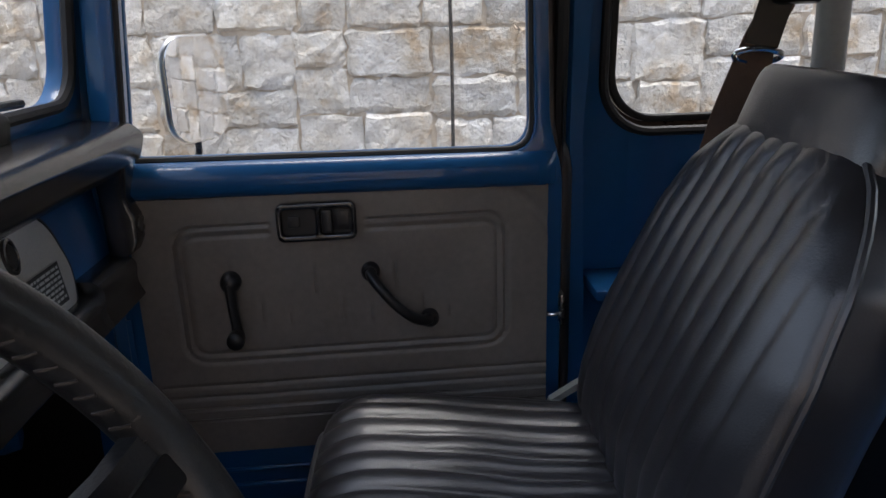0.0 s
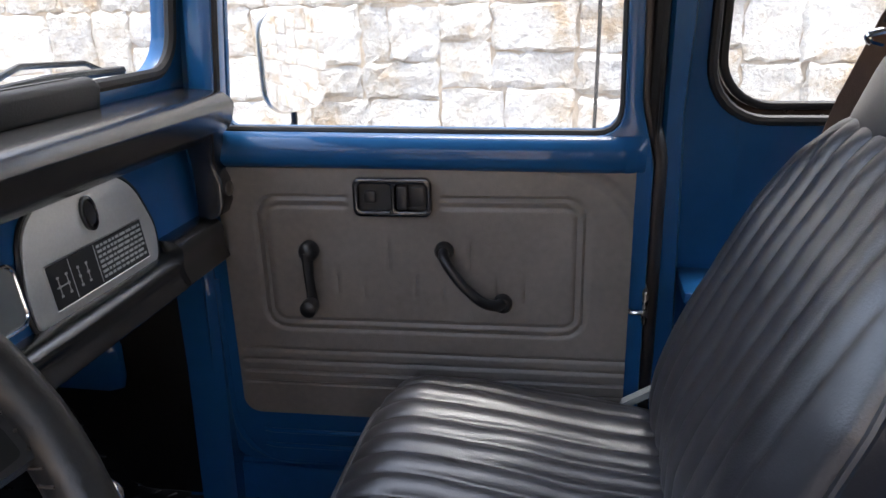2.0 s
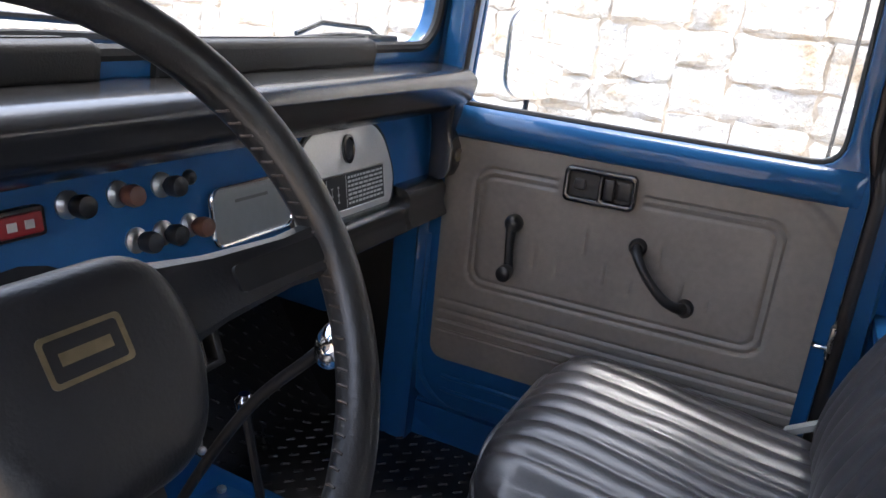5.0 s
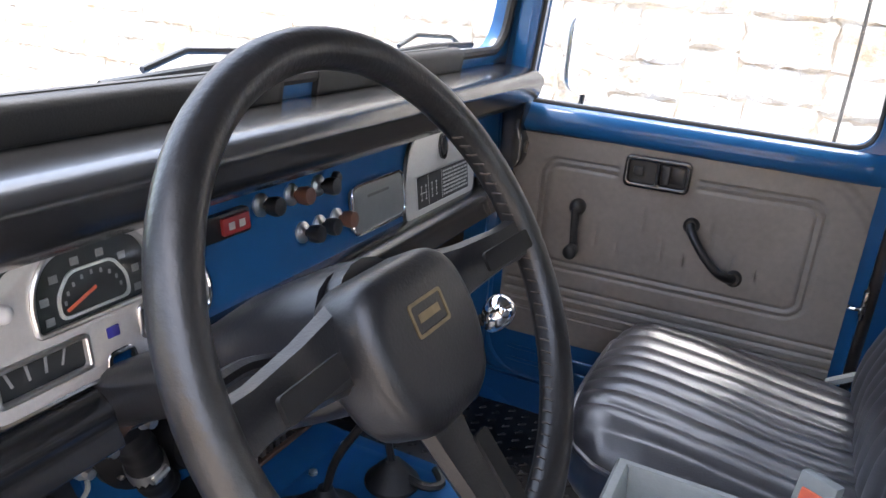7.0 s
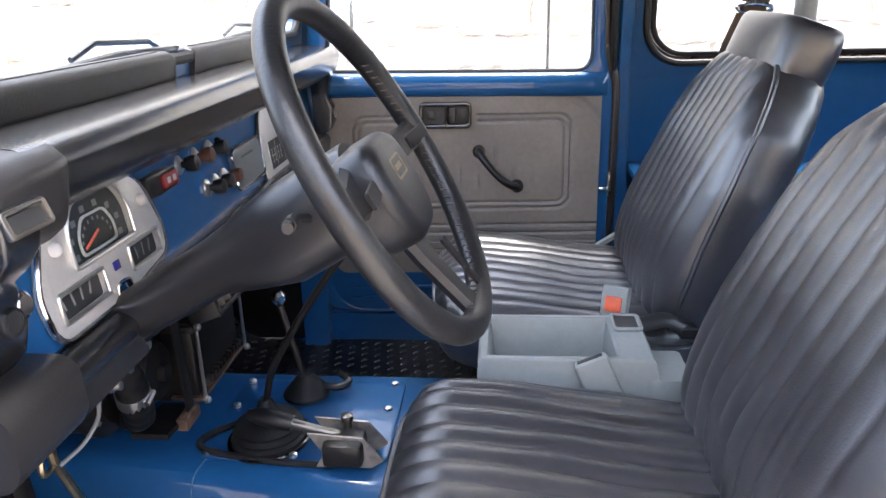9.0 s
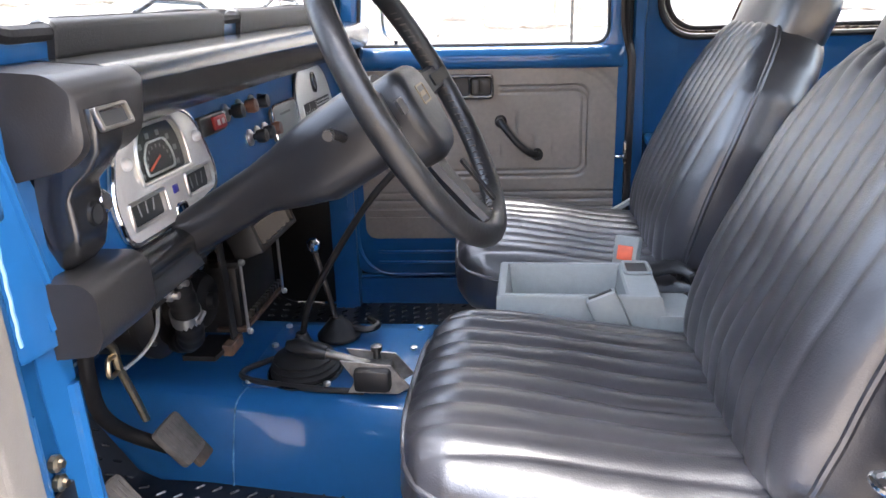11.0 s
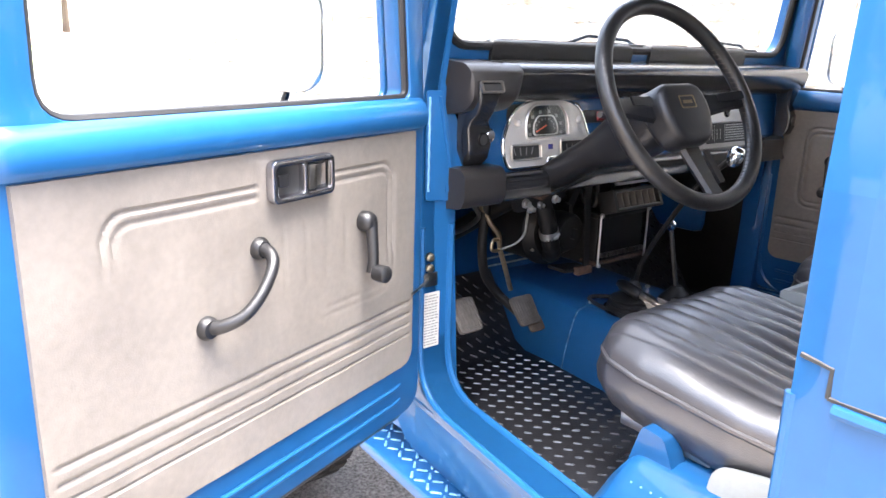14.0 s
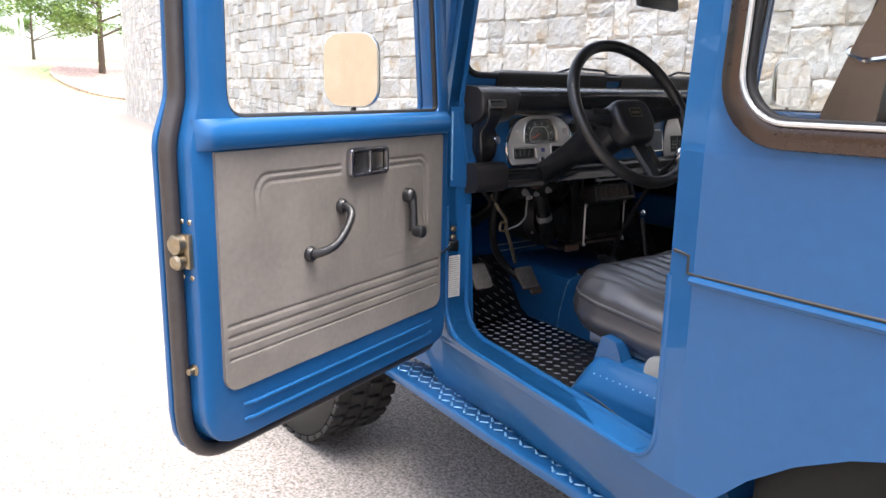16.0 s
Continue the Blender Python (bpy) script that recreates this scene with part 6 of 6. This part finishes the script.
# == belts, roll bar ==
rb = thing("roll_bar", "grey painted roll bar hoop behind the front seats", "roll bar")
part("hoop", tube([(0.66, -0.64, 0.87), (0.66, -0.66, 1.5), (0.66, -0.60, 1.76), (0.66, -0.5, 1.80), (0.66, 0.5, 1.80), (0.66, 0.60, 1.76), (0.66, 0.655, 1.5), (0.66, 0.64, 0.87)], 0.024, 14), ROLLBAR, rb)


def strap(pts, w, side):
    """Webbing of width w along pts."""
    rings = []
    for i, p in enumerate(pts):
        p = Vector(p)
        d = (Vector(pts[min(i + 1, len(pts) - 1)]) - Vector(pts[max(i - 1, 0)])).normalized()
        s_ = Vector(side)
        s_ = (s_ - d * s_.dot(d)).normalized() * w / 2
        t = d.cross(s_).normalized() * 0.0008
        rings.append([p - s_ - t, p + s_ - t, p + s_ + t, p - s_ + t])
    return loft(rings)


for sign in (-1, 1):
    y = 0.675 * sign
    b = thing("seat_belt", "brown shoulder belt through a chrome guide with black upper fitting", "seat belt", group="seat belts")
    part("webbing", strap([(0.590, y, 1.44), (0.555, y * 0.99, 1.375), (0.515, y * 0.985, 1.27), (0.475, y * 0.98, 1.12), (0.455, y * 0.97, 1.00)], 0.048, (1, 0, 0.25)), BELT, b)
    part("webbing", strap([(0.560, y * 0.99, 1.37), (0.55, y * 1.0, 1.24), (0.555, y * 1.0, 1.00)], 0.048, (1, 0, 0.1)), BELT, b)
    part("guide", tube(smooth_path([(0.523, y * 0.985, 1.352), (0.52, y * 0.98, 1.362), (0.552, y * 0.97, 1.368), (0.592, y * 0.985, 1.360), (0.59, y, 1.350), (0.555, y * 1.0, 1.345), (0.523, y * 0.985, 1.352)], 4), 0.005, 8), CHROME, b, "chrome belt guide")
    part("upper_strap", strap([(0.560, y * 0.985, 1.37), (0.585, y * 0.99, 1.46), (0.60, y, 1.60)], 0.052, (1, 0, 0.2)), PLASTIC, b)
    part("upper_fitting", box(0.57, 0.70, *sorted((y - 0.03 * sign, y + 0.02 * sign)), 1.43, 1.50, 0.012), PLASTIC, b, "black plastic upper fitting")
    part("fitting_bolt", moved(lathe([(0.011, 0), (0.011, 0.004), (0.006, 0.006)], 12), Matrix.Translation((0.60, y - 0.03 * sign, 1.46)) @ pose(0, 0, 0, 90 * sign, 0, 0)), BRASS, b)
# inside mirror at the windscreen
im = thing("inside_mirror", "black inside mirror hung from the windscreen frame", "mirror")
part("case", moved(box(-0.012, 0.012, -0.11, 0.11, -0.028, 0.028, 0.010), Matrix.Translation((-0.37, 0.03, 1.558)) @ pose(0, 0, 0, 0, -8, 8)), PLASTIC, im)
part("stem", tube([(-0.385, 0.03, 1.56), (-0.40, 0.03, 1.60), (-0.41, 0.03, 1.80)], 0.006, 8), PLASTIC, im)

# == stone retaining wall ==
def wall_y(x):
    """The wall's face runs beside the vehicle and swings away far ahead."""
    return 2.80 - 0.045 * x + (0.0027 * (x + 4) ** 2 if x < -4 else 0.0)


def wall_top(x):
    """The wall's unseen top, lowered beside the vehicle to let sky light in."""
    return 3.5 + 2.1 * min(1.0, max(0.0, (-x - 2.5) / 8.0))


def wall_dir(x):
    return Vector((1, (wall_y(x + 0.05) - wall_y(x - 0.05)) / 0.1, 0)).normalized()


wall = thing("wall_stone", "tall retaining wall of rough pale granite blocks in mortar", "wall", kind="structure")
xs = [-31, -28, -25, -22, -19, -16, -13, -10, -8, -6, -4, -2, 0, 2, 4, 8, 14, 22, 34]
face = [[(x, wall_y(x) - 0.006, -0.1), (x, wall_y(x) + 0.35, -0.1), (x, wall_y(x) + 0.5, wall_top(x)), (x, wall_y(x) + 0.021 * wall_top(x) - 0.006, wall_top(x))] for x in xs]
part("core", loft(face), MORTAR, wall)
rng = random.Random(11)


def stone_mesh(key, w, h):
    """A rough split block: a nearly flat, tilted face with a broken arris."""
    r_ = random.Random(key)
    n, m = min(8, max(2, int(w / 0.05))), min(6, max(2, int(h / 0.05)))
    lip = r_.uniform(0.008, 0.026)
    us = [0.0] + [lip + (w - 2 * lip) * k / n for k in range(n + 1)] + [w]
    zs = [0.0] + [lip + (h - 2 * lip) * k / m for k in range(m + 1)] + [h]
    n, m = n + 2, m + 2
    tu, tz, off = r_.uniform(-0.010, 0.010), r_.uniform(-0.010, 0.010), r_.uniform(0.006, 0.020)
    vs, fs = [], []
    for i in range(n + 1):
        for j in range(m + 1):
            rim = i in (0, n) or j in (0, m)
            wob = 0.011 if rim else 0.010
            x = us[i] - w / 2 + r_.uniform(-wob, wob)
            z = zs[j] - h / 2 + r_.uniform(-wob, wob)
            d = r_.uniform(0.0, 0.006) if rim else off + tu * (us[i] / w - 0.5) + tz * (zs[j] / h - 0.5) + r_.uniform(-0.006, 0.005)
            if rim and (i in (0, n)) and (j in (0, m)):
                x, z = x * 0.96, z * 0.96
            vs.append((x, -d - 0.008, z))
    for i in range(n):
        for j in range(m):
            a = i * (m + 1) + j
            fs.append((a, a + m + 1, a + m + 2, a + 1))
    base = len(vs)
    loop = [i * (m + 1) for i in range(n + 1)] + [n * (m + 1) + j for j in range(1, m + 1)] + [i * (m + 1) + m for i in range(n - 1, -1, -1)] + [j for j in range(m - 1, 0, -1)]
    for k in loop:
        vs.append((vs[k][0], 0.05, vs[k][2]))
    for k in range(len(loop)):
        a, b = loop[k], loop[(k + 1) % len(loop)]
        fs.append((b, a, base + k, base + (k + 1) % len(loop)))
    return vs, fs


def split(x, z, w, h, out):
    """Cuts a panel into blocks of mixed sizes."""
    small = w < 0.50 and h < 0.34
    if small and (w * h < 0.085 or rng.random() < 0.55) and 0.5 < w / h < 3.4:
        out.append((x, w, z, h))
    elif (w > h * 1.35 and w > 0.22) or h < 0.20:
        if w < 0.22:
            out.append((x, w, z, h))
            return
        c = w * rng.uniform(0.34, 0.66)
        split(x, z, c, h, out)
        split(x + c, z, w - c, h, out)
    else:
        c = h * rng.uniform(0.36, 0.64)
        split(x, z, w, c, out)
        split(x, z + c, w, h - c, out)


def layout(x0, x1, z0, z1):
    """Random ashlar: staggered panels, each cut up on its own."""
    out = []
    z = z0
    while z < z1:
        band = rng.uniform(0.62, 0.86)
        x = x0 - rng.uniform(0.0, 1.0)
        while x < x1:
            w = rng.uniform(0.75, 1.35)
            split(x, z, w, band, out)
            x += w
        z += band
    return out


def place(x, z):
    d = wall_dir(x)
    nrm = Vector((d.y, -d.x, 0))
    up = Vector((0, 0.021, 1)).normalized()
    yv = -nrm
    m = Matrix(((d.x, yv.x, 0, x), (d.y, yv.y, 0.021, wall_y(x) + 0.021 * z), (0, 0, 1, z), (0, 0, 0, 1)))
    return m


near, far_v, far_f = 0, [], []
blocks = [b for b in layout(-30.5, 30.0, GROUND - 0.05, 5.6) if b[2] + b[3] < wall_top(b[0]) + 0.15]
far_cells = []
for i, (x, w, z, h) in enumerate(blocks):
    vs, fs = stone_mesh(i, w - rng.uniform(0.002, 0.016), h - rng.uniform(0.002, 0.016))
    m = place(x + w / 2, z + h / 2)
    if -2.6 < x < 1.6 and 0.55 < z < 2.2 and near < 295:
        near += 1
        me = bpy.data.meshes.new("stone")
        me.from_pydata(vs, [], fs)
        me.materials.append(STONE)
        ob = new("stone", me)
        ob.matrix_world = m
        ob.parent = wall
    else:
        o = len(far_v)
        far_v += [tuple(m @ Vector(v)) for v in vs]
        far_f += [tuple(o + k for k in f) for f in fs]
me = bpy.data.meshes.new("stones")
me.from_pydata(far_v, [], far_f)
me.materials.append(STONEFAR)
ob = new("stones", me)
ob.parent = wall
tagged(ob, kind="stuff")
# a dark cable hangs down the wall
tagged(part("wall_cable", tube(smooth_path([(0.24, wall_y(0.2) - 0.03, 3.2), (0.215, wall_y(0.2) - 0.045, 2.2), (0.225, wall_y(0.2) - 0.06, 1.3), (0.21, wall_y(0.2) - 0.07, 0.3)], 6), 0.008, 8), INK), label="dark cable hanging down the stone wall", category="cable")

# == verge, bank and tree beyond the wall's end ==
bank = bmesh.new()
rows = []
for i in range(25):
    row = []
    for j in range(25):
        x, y = -34 - i * 3.5, -6 + j * 2.4 - i * 0.5
        z = GROUND - 0.02 + max(0, min(1, i / 5)) * max(0, min(1, (j) / 3)) * 2.5 + 0.08 * noise.noise(Vector((x * 0.2, y * 0.2, 0)))
        row.append(bank.verts.new((x, y, z)))
    rows.append(row)
for i in range(24):
    for j in range(24):
        bank.faces.new((rows[i][j], rows[i + 1][j], rows[i + 1][j + 1], rows[i][j + 1]))
tagged(part("verge", bank, GRASS), label="rising grass verge beyond the wall", category="grass", kind="structure")
bed = bmesh.new()
ring = [bed.verts.new((-43 + 7 * math.cos(a) * (1 + 0.1 * math.sin(3 * a)), 8.3 + 2.6 * math.sin(a), GROUND + 1.4 - 0.95 * math.cos(a))) for a in [2 * math.pi * k / 24 for k in range(24)]]
bed.faces.new(ring)
bmesh.ops.extrude_face_region(bed, geom=bed.faces[:])
for v in bed.verts[24:]:
    v.co.z -= 2.7
tagged(part("mulch_bed", bed, MULCH), label="bed of reddish mulch under the tree", category="mulch")


def tree(x, y, z0, height, spread, seed, label):
    t = thing("tree", label, "tree", group="trees", at=(x, y, z0))
    r_ = random.Random(seed)
    limbs = [tube([(0, 0, -0.3), (0.05, 0.02, height * 0.2), (0.0, 0.1, height * 0.45), (0.1, 0.0, height * 0.85)], [0.20, 0.16, 0.12, 0.04], 8)]
    ends = []
    for k in range(13):
        a, h = r_.uniform(0, 6.28), height * r_.uniform(0.22, 0.75)
        L = spread * r_.uniform(0.5, 1.0) * (1.1 - 0.5 * h / height)
        e = Vector((L * math.cos(a), L * math.sin(a), h + L * r_.uniform(0.15, 0.6)))
        limbs.append(tube([(0, 0.05, h), (e.x * 0.5, e.y * 0.5, h + (e.z - h) * 0.6), e], [0.07, 0.05, 0.02], 6))
        ends += [Vector((e.x * f, e.y * f, h + (e.z - h) * f)) for f in (0.55, 0.8, 1.0)]
    part("trunk", join(*limbs), BARK, t)
    vs, fs = [], []
    for e in ends:
        for k in range(300):
            c = e + Vector((r_.gauss(0, 0.55), r_.gauss(0, 0.55), r_.gauss(0, 0.32)))
            a, b = r_.uniform(0, 6.28), r_.uniform(-0.6, 0.6)
            u = Vector((math.cos(a), math.sin(a), b)).normalized() * r_.uniform(0.06, 0.13)
            v = u.orthogonal().normalized() * u.length * 0.55
            o = len(vs)
            vs += [tuple(c - u), tuple(c + v), tuple(c + u), tuple(c - v)]
            fs.append((o, o + 1, o + 2, o + 3))
    me = bpy.data.meshes.new("crown")
    me.from_pydata(vs, [], fs)
    me.materials.append(LEAF)
    ob = new("crown", me)
    ob.parent = t
    return t


tree(-45.0, 8.5, GROUND + 1.9, 7.5, 4.6, 3, "young leafy green tree on the mulch bed")
for k, (x, y, h) in enumerate(((-95, 6.2, 13), (-104, 14, 15), (-88, 24, 12), (-112, -8, 14), (-100, 34, 15), (-118, -22, 13), (-16, -15, 9), (-24, -17, 10), (-33, -16, 10), (-43, -19, 11), (-56, -18, 12))):
    tree(x, y, GROUND + (2.3 if x < -80 else -0.1), h, 6.5, 20 + k, "distant leafy green tree")
for k, (x, y) in enumerate(((-70, 7.8), (-76, 9.1))):
    tagged(part("utility_pole", tube([(x, y, 0), (x, y, 9.5)], 0.14, 8), POLE), label="grey wooden utility pole", category="pole", group="utility poles")
# plain tan building on the open side, seen in the mirror
tagged(part("far_building", box(-9, 34, -18, -15, -0.1, 6.5), TANWALL), label="plain tan rendered building across the yard", category="building")
# == the cabin tapers in towards the passenger's side ==
def settled(y):
    """Where a point drawn at y stands: the passenger's half is up to 37 mm narrower."""
    return y - 0.037 * min(1.0, max(0.0, y + 0.38))


bpy.context.view_layer.update()
SPANNING = ("vehicle_body", "dashboard", "windscreen", "transmission_tunnel", "instrument_cluster", "heater_unit", "defroster_duct", "roll_bar", "floor_mat", "console")
for ob in [o for o in scene.objects if o.parent is None and o.type in ("MESH", "EMPTY")]:
    family = [o for o in [ob] + list(ob.children_recursive) if o.type == "MESH"]
    ys = [(o.matrix_world @ Vector(c)).y for o in family for c in o.bound_box]
    if not ys or max(ys) < -0.38 or ob.name.split(".")[0] in ("ground", "wall_stone", "verge", "mulch_bed", "tree", "utility_pole", "far_building", "wall_cable", "road_wheel"):
        continue
    if ob.name.split(".")[0] in SPANNING and all(o.data.users == 1 for o in family):
        for o in family:
            m, back = o.matrix_world.copy(), o.matrix_world.inverted()
            for v in o.data.vertices:
                w = m @ v.co
                v.co = back @ Vector((w.x, settled(w.y), w.z))
    else:
        mid = (min(ys) + max(ys)) / 2
        ob.location.y += settled(mid) - mid
